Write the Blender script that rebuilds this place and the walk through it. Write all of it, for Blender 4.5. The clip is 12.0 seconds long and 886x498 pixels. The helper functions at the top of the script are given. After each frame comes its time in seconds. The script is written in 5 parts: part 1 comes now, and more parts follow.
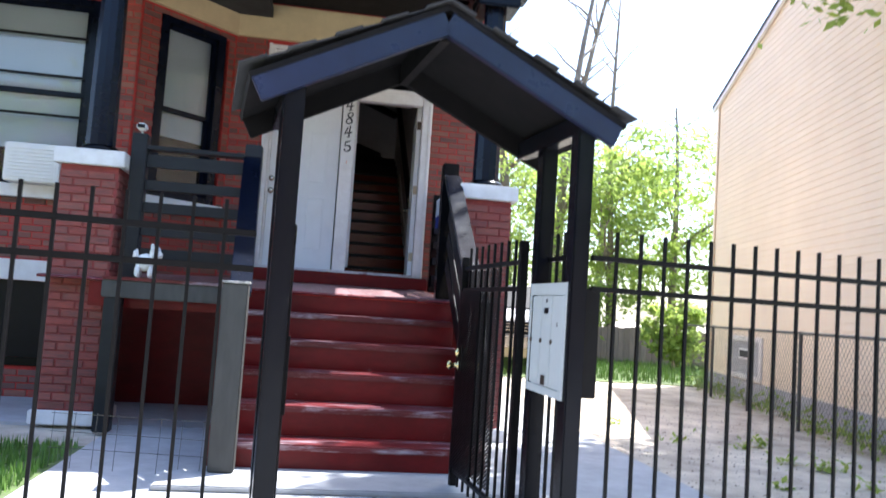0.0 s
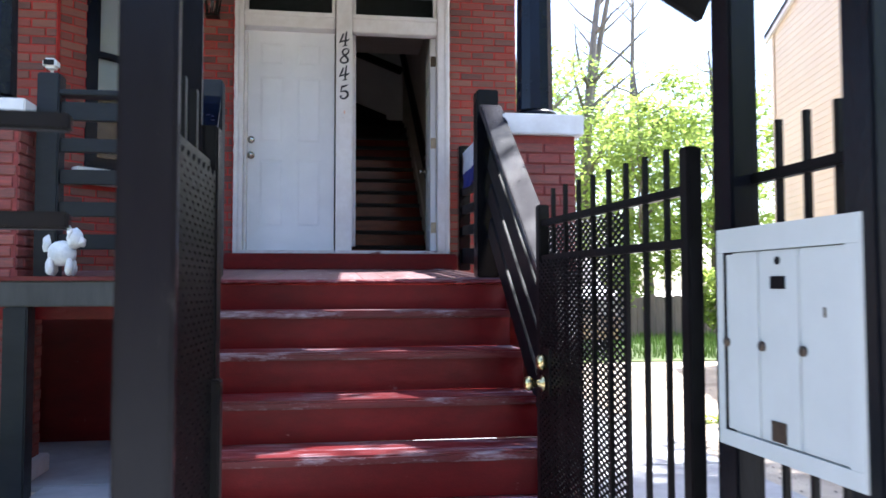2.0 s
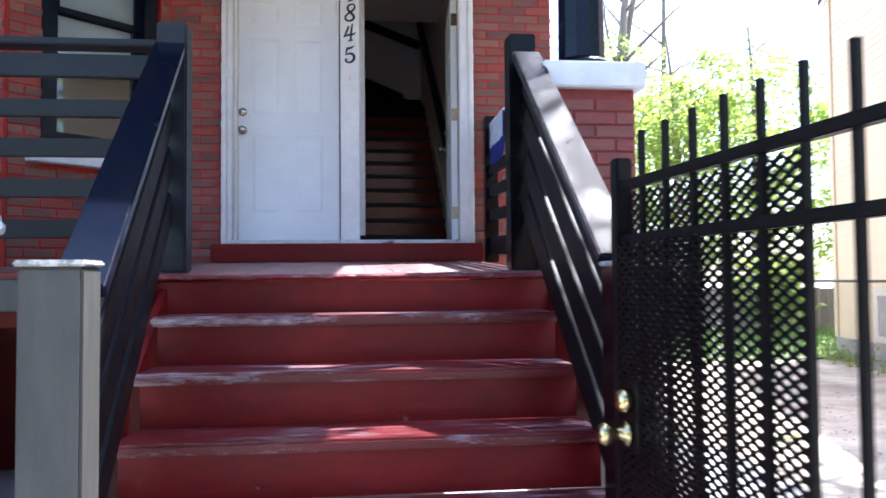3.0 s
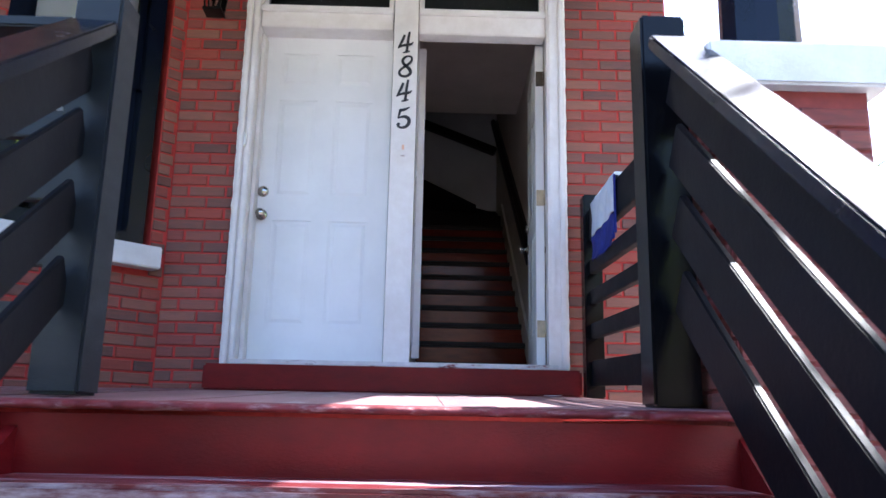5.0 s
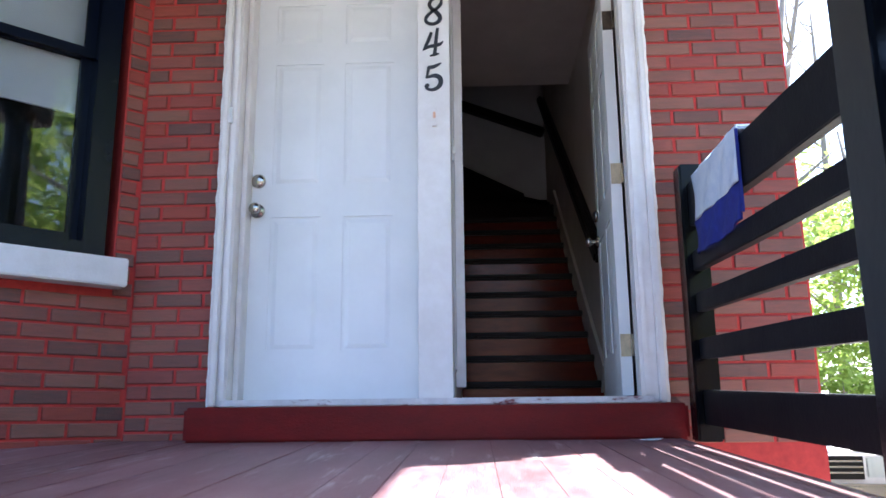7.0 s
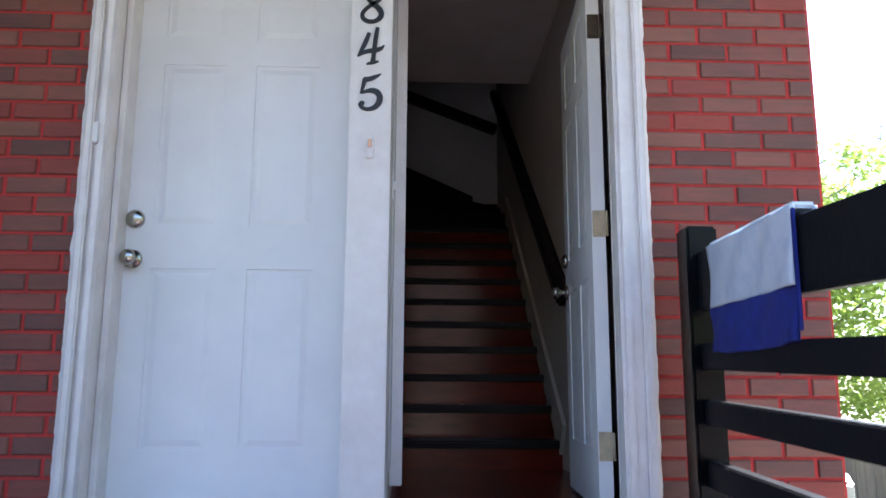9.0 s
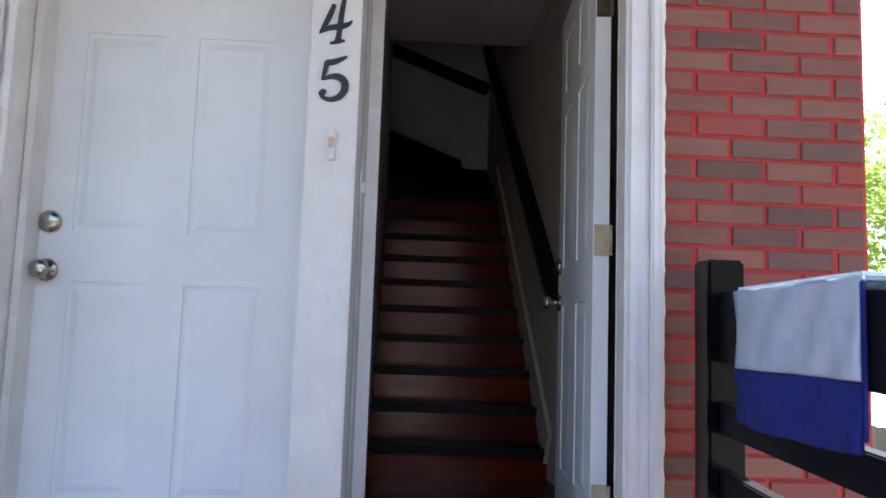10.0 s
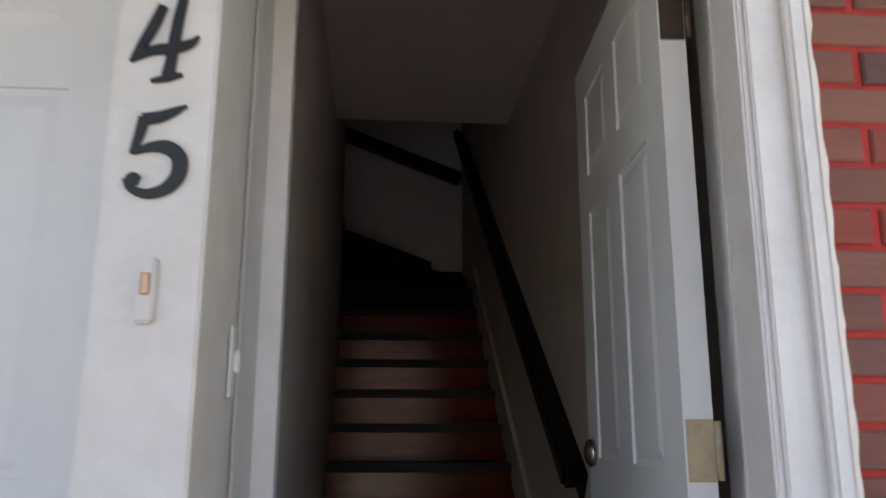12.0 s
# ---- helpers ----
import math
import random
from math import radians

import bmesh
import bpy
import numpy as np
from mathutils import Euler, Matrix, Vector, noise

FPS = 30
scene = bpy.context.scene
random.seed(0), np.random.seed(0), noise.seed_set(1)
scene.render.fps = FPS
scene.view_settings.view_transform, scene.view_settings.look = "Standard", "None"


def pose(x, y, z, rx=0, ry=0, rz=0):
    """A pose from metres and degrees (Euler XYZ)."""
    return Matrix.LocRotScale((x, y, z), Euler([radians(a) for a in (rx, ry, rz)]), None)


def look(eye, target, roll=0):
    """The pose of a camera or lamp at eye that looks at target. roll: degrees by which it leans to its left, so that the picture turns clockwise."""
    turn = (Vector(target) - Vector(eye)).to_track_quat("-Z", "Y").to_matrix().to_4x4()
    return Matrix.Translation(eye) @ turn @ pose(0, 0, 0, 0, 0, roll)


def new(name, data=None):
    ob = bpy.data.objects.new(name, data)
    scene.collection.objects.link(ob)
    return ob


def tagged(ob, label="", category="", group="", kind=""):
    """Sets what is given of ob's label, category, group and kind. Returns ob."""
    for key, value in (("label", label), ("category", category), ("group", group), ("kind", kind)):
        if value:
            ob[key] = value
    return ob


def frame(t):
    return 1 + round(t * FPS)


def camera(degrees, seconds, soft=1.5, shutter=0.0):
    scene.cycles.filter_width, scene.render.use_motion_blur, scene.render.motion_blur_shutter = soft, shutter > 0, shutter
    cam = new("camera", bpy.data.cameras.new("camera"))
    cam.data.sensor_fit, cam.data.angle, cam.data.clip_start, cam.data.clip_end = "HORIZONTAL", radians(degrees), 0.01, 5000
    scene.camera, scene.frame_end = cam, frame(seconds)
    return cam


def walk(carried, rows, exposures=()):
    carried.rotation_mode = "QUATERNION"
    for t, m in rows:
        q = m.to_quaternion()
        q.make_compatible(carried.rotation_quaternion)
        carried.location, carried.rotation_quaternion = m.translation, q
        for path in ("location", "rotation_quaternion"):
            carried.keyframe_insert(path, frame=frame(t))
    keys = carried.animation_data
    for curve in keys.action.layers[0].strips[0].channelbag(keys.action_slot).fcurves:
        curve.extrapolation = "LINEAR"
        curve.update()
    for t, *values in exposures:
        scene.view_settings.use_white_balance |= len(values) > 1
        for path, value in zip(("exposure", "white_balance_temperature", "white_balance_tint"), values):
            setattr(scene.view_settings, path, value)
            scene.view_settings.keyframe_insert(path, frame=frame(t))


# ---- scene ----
cam = camera(58.8, 12.0, shutter=0.4)
PATH = [
    (0, (-0.216, -9.085, 1.129), (0.092, -7.115, 1.276), 3.8),
    (0.5, (-0.266, -8.618, 1.143), (0.074, -6.648, 1.196), 1.8),
    (1, (-0.21, -8.114, 1.168), (0.096, -6.139, 1.241), 2.9),
    (1.5, (-0.195, -7.631, 1.156), (0.209, -5.675, 1.279), 1.3),
    (2, (-0.107, -7.138, 1.134), (0.175, -5.16, 1.232), -0.1),
    (2.5, (-0.019, -6.615, 1.128), (0.197, -4.63, 1.229), 2.1),
    (3, (0.029, -6.111, 1.147), (0.254, -4.126, 1.228), -0.5),
    (3.5, (0.114, -5.621, 1.181), (0.101, -3.639, 1.446), -0.4),
    (5.5, (0.179, -4.124, 1.135), (0.221, -2.172, 1.571), 1.4),
    (6, (0.155, -3.846, 1.142), (0.198, -1.887, 1.542), -1.7),
    (6.5, (0.179, -3.584, 1.227), (0.073, -1.637, 1.671), -0.7),
    (7.5, (0.157, -3.21, 1.535), (0.137, -1.245, 1.91), -0.4),
    (8.5, (0.137, -2.836, 1.748), (0.203, -0.859, 2.046), -0.2),
    (9, (0.165, -2.651, 1.88), (0.236, -0.685, 2.238), 0.3),
    (9.5, (0.235, -2.473, 2.048), (0.253, -0.497, 2.359), 0.6),
    (10, (0.22, -2.259, 2.184), (0.322, -0.273, 2.4), 1.9),
    (10.5, (0.247, -2.025, 2.318), (0.348, -0.077, 2.759), 1.0),
    (11, (0.29, -1.807, 2.485), (0.305, 0.141, 2.937), 1.1),
    (11.5, (0.284, -1.479, 2.519), (0.382, 0.468, 2.964), 2.0),
    (12, (0.311, -1.115, 2.53), (0.476, 0.828, 2.974), 0.1),
]
walk(cam, [(t, look(eye, target, roll)) for t, eye, target, roll in PATH],
     exposures=[(0, 1.98, 5800, 10), (2.5, 2.2, 5750, 12), (3.5, 2.62, 5600, 12), (5.5, 2.75, 5600, 13), (6.5, 2.8, 5600, 12), (8.5, 2.53, 5600, 11), (9.5, 2.53, 5700, 11), (10.5, 2.47, 6000, 13), (11, 2.5, 6150, 13), (12, 2.5, 6350, 11)])

# ---------------------------------------------------------------- world, sun
SUN_AZ, SUN_EL = 34.0, 61.0          # degrees: azimuth from +x towards +y, height
world = bpy.data.worlds.new("sky")
scene.world = world
world.use_nodes = True
wn = world.node_tree.nodes
sky = wn.new("ShaderNodeTexSky")
sky.sky_type, sky.sun_disc = "NISHITA", False
sky.sun_elevation, sky.sun_rotation = radians(SUN_EL), radians(90 - SUN_AZ)
sky.air_density, sky.dust_density = 1.0, 2.0
world.node_tree.links.new(sky.outputs[0], wn["Background"].inputs[0])
wn["Background"].inputs[1].default_value = 0.15
sun = new("sun", bpy.data.lights.new("sun", "SUN"))
sun.data.energy, sun.data.angle, sun.data.color = 4.5, radians(0.6), (1.0, 0.94, 0.85)
ce = math.cos(radians(SUN_EL))
sun_way = Vector((ce * math.cos(radians(SUN_AZ)), ce * math.sin(radians(SUN_AZ)), math.sin(radians(SUN_EL))))
sun.matrix_world = look(sun_way * 30, (0, 0, 0))

# ---------------------------------------------------------------- materials
def mat(name, col, col2=None, rough=0.6, spec=0.5, metal=0.0, scale=6.0, bump=0.15, fine=90.0, vary=0.0, stain=0.15, stretch=(1, 1, 1), coat=0.0, depth=0.004):
    """Two scales of colour, fine relief, and a shift from object to object."""
    m = bpy.data.materials.new(name)
    m.use_nodes = True
    t = m.node_tree
    b = t.nodes["Principled BSDF"]
    def node(kind, **kw):
        n = t.nodes.new(kind)
        for k, v in kw.items():
            n.inputs[k].default_value = v
        return n
    geo = t.nodes.new("ShaderNodeNewGeometry")
    mp = node("ShaderNodeMapping", Scale=stretch)
    t.links.new(geo.outputs["Position"], mp.inputs[0])
    n1 = node("ShaderNodeTexNoise", Scale=scale, Detail=6.0, Roughness=0.65)
    n2 = node("ShaderNodeTexNoise", Scale=scale * 0.17, Detail=4.0)
    n3 = node("ShaderNodeTexNoise", Scale=fine, Detail=4.0, Roughness=0.7)
    for n in (n1, n2, n3):
        t.links.new(mp.outputs[0], n.inputs[0])
    ramp = node("ShaderNodeMapRange")
    ramp.inputs[1].default_value, ramp.inputs[2].default_value = 0.35, 0.65
    t.links.new(n1.outputs[0], ramp.inputs[0])
    mix = t.nodes.new("ShaderNodeMix")
    mix.data_type = "RGBA"
    c2 = col2 or tuple(c * 0.78 for c in col)
    mix.inputs[6].default_value, mix.inputs[7].default_value = (*col, 1), (*c2, 1)
    t.links.new(ramp.outputs[0], mix.inputs[0])
    hsv = t.nodes.new("ShaderNodeHueSaturation")
    t.links.new(mix.outputs[2], hsv.inputs["Color"])
    val = node("ShaderNodeMapRange")
    val.inputs[1].default_value, val.inputs[2].default_value = 0.3, 0.7
    val.inputs[3].default_value, val.inputs[4].default_value = 1 - stain, 1 + stain
    t.links.new(n2.outputs[0], val.inputs[0])
    last = val.outputs[0]
    if vary:
        info = t.nodes.new("ShaderNodeObjectInfo")
        r = node("ShaderNodeMapRange")
        r.inputs[3].default_value, r.inputs[4].default_value = 1 - vary, 1 + vary
        t.links.new(info.outputs["Random"], r.inputs[0])
        mul = t.nodes.new("ShaderNodeMath")
        mul.operation = "MULTIPLY"
        t.links.new(last, mul.inputs[0]); t.links.new(r.outputs[0], mul.inputs[1])
        last = mul.outputs[0]
    t.links.new(last, hsv.inputs["Value"])
    t.links.new(hsv.outputs[0], b.inputs["Base Color"])
    rr = node("ShaderNodeMapRange")
    rr.inputs[3].default_value, rr.inputs[4].default_value = max(rough - 0.12, 0.03), min(rough + 0.12, 1)
    t.links.new(n1.outputs[0], rr.inputs[0])
    t.links.new(rr.outputs[0], b.inputs["Roughness"])
    b.inputs["Metallic"].default_value = metal
    b.inputs["Specular IOR Level"].default_value = spec
    b.inputs["Coat Weight"].default_value = coat
    bp = node("ShaderNodeBump", Strength=bump, Distance=depth)
    t.links.new(n3.outputs[0], bp.inputs["Height"])
    t.links.new(bp.outputs[0], b.inputs["Normal"])
    return m


def glass_mat(name, tint=(0.9, 0.95, 0.95)):
    m = bpy.data.materials.new(name)
    m.use_nodes = True
    b = m.node_tree.nodes["Principled BSDF"]
    b.inputs["Base Color"].default_value = (*tint, 1)
    b.inputs["Roughness"].default_value = 0.02
    b.inputs["Transmission Weight"].default_value = 1.0
    b.inputs["IOR"].default_value = 1.5
    return m


def brick_mat(name="brick_face", mottle=0.68):
    """Bricks that differ one from another: red, rust, brown-grey, with a thin red wash left on them."""
    m = mat(name, (0.30, 0.058, 0.046), (0.14, 0.052, 0.047), rough=0.72, scale=34, bump=0.9, fine=150, stain=0.3, stretch=(0.3, 0.3, 2.0))
    t = m.node_tree
    b = t.nodes["Principled BSDF"]
    hsv = [n for n in t.nodes if n.type == "HUE_SAT"][0]
    info = t.nodes.new("ShaderNodeObjectInfo")
    geo = t.nodes.new("ShaderNodeNewGeometry")
    add = t.nodes.new("ShaderNodeMath")
    add.operation = "ADD"
    fr = t.nodes.new("ShaderNodeMath")
    fr.operation = "FRACT"
    t.links.new(info.outputs["Random"], add.inputs[0]); t.links.new(geo.outputs["Random Per Island"], add.inputs[1])
    t.links.new(add.outputs[0], fr.inputs[0])
    cr = t.nodes.new("ShaderNodeValToRGB")
    e = cr.color_ramp.elements
    e[0].position, e[0].color = 0.0, (0.085, 0.058, 0.048, 1)
    e[1].position, e[1].color = 1.0, (0.32, 0.06, 0.035, 1)
    for p, c in ((0.2, (0.14, 0.088, 0.068)), (0.42, (0.19, 0.084, 0.060)), (0.62, (0.25, 0.13, 0.088)), (0.8, (0.24, 0.062, 0.048))):
        x = e.new(p)
        x.color = (*c, 1)
    t.links.new(fr.outputs[0], cr.inputs[0])
    mx = t.nodes.new("ShaderNodeMix")
    mx.data_type = "RGBA"
    mx.inputs[0].default_value = mottle
    t.links.new(hsv.outputs[0], mx.inputs[6]); t.links.new(cr.outputs[0], mx.inputs[7])
    t.links.new(mx.outputs[2], b.inputs["Base Color"])
    return m


M_BRICK = brick_mat()
M_BRICK_PIER = brick_mat("painted_pier_brick", 0.28)
M_MORTAR = mat("red_mortar", (0.50, 0.040, 0.032), (0.36, 0.030, 0.026), rough=0.8, scale=20, bump=0.4)
M_PIERMORTAR = mat("painted_pier_mortar", (0.24, 0.040, 0.034), (0.18, 0.034, 0.030), rough=0.8, scale=20, bump=0.4)
M_WHITE = mat("white_door_paint", (0.76, 0.77, 0.77), (0.70, 0.71, 0.71), rough=0.4, scale=3, bump=0.08, fine=60, stain=0.04)
M_TRIM = mat("white_trim_paint", (0.74, 0.72, 0.70), (0.66, 0.63, 0.60), rough=0.5, scale=9, bump=0.25, fine=70, stain=0.06)
M_STONE = mat("white_stone_paint", (0.72, 0.72, 0.72), (0.62, 0.61, 0.60), rough=0.7, scale=7, bump=0.4, stain=0.08)
M_RED = mat("red_deck_paint", (0.145, 0.0062, 0.0075), (0.105, 0.0055, 0.0065), rough=0.33, spec=0.22, scale=7, bump=0.35, fine=70, stain=0.25, vary=0.1, stretch=(1, 1, 2))
M_REDTOP = mat("worn_red_tread", (0.105, 0.008, 0.010), (0.12, 0.018, 0.021), rough=0.33, spec=0.36, scale=9, bump=0.5, fine=60, stain=0.3, vary=0.12, stretch=(0.6, 2.5, 1))
def worn(m, pale, lo, hi, stretch):
    """Bare, scuffed patches where the paint has gone."""
    t = m.node_tree
    b = t.nodes["Principled BSDF"]
    src = b.inputs["Base Color"].links[0].from_socket
    geo, mp, n = (t.nodes.new("ShaderNode" + k) for k in ("NewGeometry", "Mapping", "TexNoise"))
    mp.inputs["Scale"].default_value = stretch
    n.inputs["Scale"].default_value, n.inputs["Detail"].default_value, n.inputs["Roughness"].default_value = 1.0, 9.0, 0.72
    r = t.nodes.new("ShaderNodeMapRange")
    r.inputs[1].default_value, r.inputs[2].default_value = lo, hi
    x = t.nodes.new("ShaderNodeMix")
    x.data_type = "RGBA"
    x.inputs[7].default_value = (*pale, 1)
    t.links.new(geo.outputs["Position"], mp.inputs[0]); t.links.new(mp.outputs[0], n.inputs[0]); t.links.new(n.outputs[0], r.inputs[0])
    t.links.new(r.outputs[0], x.inputs[0]); t.links.new(src, x.inputs[6]); t.links.new(x.outputs[2], b.inputs["Base Color"])
    return m


worn(M_REDTOP, (0.40, 0.34, 0.38), 0.505, 0.64, (1.6, 11, 6))
worn(M_RED, (0.24, 0.10, 0.09), 0.66, 0.72, (5, 9, 9))
M_DECK = worn(mat("faded_red_deck", (0.175, 0.070, 0.075), (0.23, 0.130, 0.132), rough=0.5, scale=7, bump=0.8, fine=60, stain=0.35, vary=0.03, stretch=(3, 0.7, 1)), (0.42, 0.34, 0.33), 0.56, 0.70, (14, 1.6, 6))
M_BLACK = mat("black_gloss_paint", (0.0015, 0.0018, 0.003), (0.0025, 0.0028, 0.004), rough=0.22, spec=0.18, scale=6, bump=0.12, fine=50, stain=0.2)
# Black gloss with the blue sheen of reflected sky put into its colour.
M_SKYGLOSS = mat("sky_tinted_black_gloss", (0.0032, 0.0055, 0.014), (0.0024, 0.004, 0.010), rough=0.24, spec=0.2, scale=6, bump=0.12, fine=50, stain=0.2)
M_BOARD = mat("dull_black_board_paint", (0.004, 0.0045, 0.006), (0.006, 0.0065, 0.009), rough=0.5, spec=0.14, scale=8, bump=0.25, fine=60, stain=0.25, vary=0.1)
M_EDGE = worn(mat("worn_red_deck_edge", (0.165, 0.022, 0.026), (0.11, 0.016, 0.018), rough=0.5, spec=0.3, scale=16, bump=0.8, fine=50, stain=0.3), (0.30, 0.17, 0.17), 0.53, 0.64, (8, 16, 30))
M_IRON = mat("black_iron", (0.0022, 0.0022, 0.0028), (0.004, 0.004, 0.0045), rough=0.4, spec=0.2, scale=20, bump=0.2, stain=0.2)
M_GREY = mat("dark_grey_rail_paint", (0.012, 0.0155, 0.019), (0.009, 0.0115, 0.0145), rough=0.42, spec=0.28, scale=7, bump=0.25, fine=60, stain=0.2, vary=0.08, stretch=(1, 1, 3))
M_POST = mat("grey_green_post_paint", (0.058, 0.058, 0.053), (0.042, 0.042, 0.039), rough=0.55, scale=6, bump=0.3, stain=0.25, stretch=(3, 3, 0.6))
M_CONC = mat("concrete", (0.40, 0.40, 0.41), (0.33, 0.33, 0.335), rough=0.85, scale=5, bump=0.4, fine=80, stain=0.16, vary=0.05)
M_DIRT = mat("pale_dirt", (0.60, 0.53, 0.42), (0.36, 0.30, 0.24), rough=0.95, scale=2.2, bump=0.8, fine=30, stain=0.3, depth=0.02)
M_GRASS = mat("grass_blades", (0.13, 0.24, 0.035), (0.09, 0.17, 0.03), rough=0.6, scale=4, bump=0.1, stain=0.3)
M_TURF = mat("turf", (0.10, 0.15, 0.04), (0.08, 0.10, 0.04), rough=0.9, scale=8, bump=0.8, stain=0.3)
M_LEAF = mat("leaf", (0.20, 0.30, 0.06), (0.12, 0.20, 0.04), rough=0.5, scale=1.3, bump=0.05, stain=0.3, vary=0.1)
M_BARK = mat("bark", (0.22, 0.19, 0.15), (0.13, 0.11, 0.09), rough=0.9, scale=10, bump=0.8, fine=40, stretch=(1, 1, 0.3))
M_SIDING = mat("cream_siding", (0.80, 0.67, 0.51), (0.77, 0.64, 0.485), rough=0.6, scale=2, bump=0.1, stain=0.06, vary=0.02)
M_CREAM = mat("cream_band", (0.62, 0.50, 0.28), (0.55, 0.44, 0.25), rough=0.6, scale=5, bump=0.2, stain=0.1)
M_DARKWOOD = mat("dark_wood", (0.010, 0.005, 0.004), (0.007, 0.004, 0.003), rough=0.42, spec=0.2, scale=6, bump=0.2, stretch=(1, 6, 6))
M_STAIR = mat("varnished_riser", (0.15, 0.019, 0.0075), (0.095, 0.012, 0.006), rough=0.15, spec=0.35, scale=5, bump=0.06, fine=40, stain=0.25, stretch=(1, 5, 5), vary=0.15)
M_PLASTER = mat("beige_plaster", (0.60, 0.53, 0.47), (0.54, 0.48, 0.42), rough=0.75, scale=4, bump=0.2, stain=0.08)
M_PLASTERW = mat("white_plaster", (0.55, 0.53, 0.50), (0.50, 0.48, 0.46), rough=0.75, scale=4, bump=0.2, stain=0.08)
M_CHROME = mat("brushed_metal", (0.46, 0.43, 0.38), (0.36, 0.34, 0.30), rough=0.22, metal=1.0, scale=30, bump=0.05)
M_BRASS = mat("brass", (0.75, 0.62, 0.30), (0.65, 0.52, 0.25), rough=0.22, metal=1.0, scale=30, bump=0.05)
M_TANHINGE = mat("painted_hinge", (0.52, 0.42, 0.26), (0.4, 0.33, 0.22), rough=0.5, scale=40, bump=0.2)
M_BRONZE = mat("bronze_hinge", (0.12, 0.09, 0.06), (0.08, 0.06, 0.05), rough=0.45, metal=0.7, scale=40)
M_INK = mat("black_numeral", (0.012, 0.012, 0.015), (0.02, 0.02, 0.022), rough=0.5, scale=40, stain=0.1)
M_BLUE = mat("royal_blue_towel", (0.010, 0.022, 0.22), (0.008, 0.016, 0.16), rough=0.95, scale=30, bump=0.9, fine=220, stain=0.1)
M_PALE = mat("pale_blue_towel", (0.60, 0.66, 0.74), (0.46, 0.55, 0.68), rough=0.95, scale=14, bump=0.9, fine=220, stain=0.1)
M_MAIL = mat("mailbox_paint", (0.60, 0.62, 0.60), (0.56, 0.58, 0.56), rough=0.45, scale=5, bump=0.06, stain=0.04)
# Near-black colour stands in for the gloom of unlit rooms and openings.
M_DARK = mat("unlit_gloom", (0.03, 0.03, 0.03), rough=0.9)
M_SHADE = mat("roller_shade", (0.62, 0.64, 0.68), (0.58, 0.60, 0.64), rough=0.8, scale=3, bump=0.1, stain=0.05)
M_FUR = mat("white_fur", (0.78, 0.78, 0.76), (0.68, 0.68, 0.66), rough=0.95, scale=60, bump=1.0, fine=140)
M_SHINGLE = mat("dark_shingle", (0.030, 0.030, 0.032), (0.045, 0.045, 0.045), rough=0.9, scale=20, bump=0.8, vary=0.2)
# Dark soffit; also the near-black for shaded back rakes and sheets behind bay panes.
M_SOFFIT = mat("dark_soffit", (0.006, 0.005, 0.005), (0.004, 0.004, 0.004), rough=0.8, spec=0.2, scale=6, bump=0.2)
M_FENCEWOOD = mat("weathered_fence", (0.22, 0.18, 0.15), (0.16, 0.14, 0.12), rough=0.9, scale=6, bump=0.4, vary=0.2, stretch=(4, 4, 0.5))
M_COMMON = mat("common_brick", (0.36, 0.29, 0.22), (0.28, 0.22, 0.17), rough=0.9, scale=9, bump=0.5)
M_GLASS = glass_mat("window_glass")
M_PLASTIC = mat("white_plastic", (0.75, 0.75, 0.73), (0.7, 0.7, 0.68), rough=0.4, scale=10, bump=0.03, stain=0.03)
M_PEACH = mat("bell_button", (0.80, 0.48, 0.30), (0.75, 0.45, 0.28), rough=0.4, scale=10, stain=0.03)
lt = M_LEAF.node_tree
tr = lt.nodes.new("ShaderNodeBsdfTranslucent")
tr.inputs[0].default_value = (0.42, 0.52, 0.12, 1)
ms = lt.nodes.new("ShaderNodeMixShader")
ms.inputs[0].default_value = 0.55
lt.links.new(lt.nodes["Principled BSDF"].outputs[0], ms.inputs[1]); lt.links.new(tr.outputs[0], ms.inputs[2])
lt.links.new(ms.outputs[0], lt.nodes["Material Output"].inputs[0])
M_NEWELTOP = worn(mat("peeling_newel_top_paint", (0.34, 0.34, 0.33), (0.24, 0.24, 0.23), rough=0.7, scale=14, bump=0.6, stain=0.2), (0.62, 0.60, 0.58), 0.50, 0.58, (14, 14, 14))
# Worn, dusty black; its slight blue stands for sky sheen on the posts.
M_CANPOST = worn(mat("dusty_black_post_paint", (0.0045, 0.0055, 0.0085), (0.0065, 0.007, 0.009), rough=0.22, spec=0.16, scale=9, bump=0.2, fine=60, stain=0.3, stretch=(2, 2, 0.5)), (0.05, 0.046, 0.042), 0.66, 0.78, (16, 16, 5))
# Front rake colour holds the blue of the sky reflected in it.
M_RAKE = mat("sky_tinted_rake_paint", (0.013, 0.020, 0.050), (0.010, 0.015, 0.038), rough=0.3, spec=0.4, scale=8, bump=0.2, fine=60, stain=0.25)
worn(M_TRIM, (0.42, 0.36, 0.32), 0.68, 0.74, (7, 7, 3))
# Backdrop colour kept dark so the black posts mirror little light.
M_BACK = mat("unseen_backdrop_brown", (0.24, 0.16, 0.13), (0.17, 0.12, 0.10), rough=0.8, scale=1.5, bump=0.2, stain=0.2)
M_THRESH = worn(mat("scuffed_threshold_paint", (0.62, 0.60, 0.60), (0.50, 0.47, 0.47), rough=0.55, scale=14, bump=0.4, stain=0.15), (0.16, 0.03, 0.03), 0.58, 0.63, (5, 26, 16))
M_CAR = mat("car_paint_white", (0.70, 0.71, 0.72), (0.66, 0.67, 0.68), rough=0.25, scale=2, bump=0.0, stain=0.03)
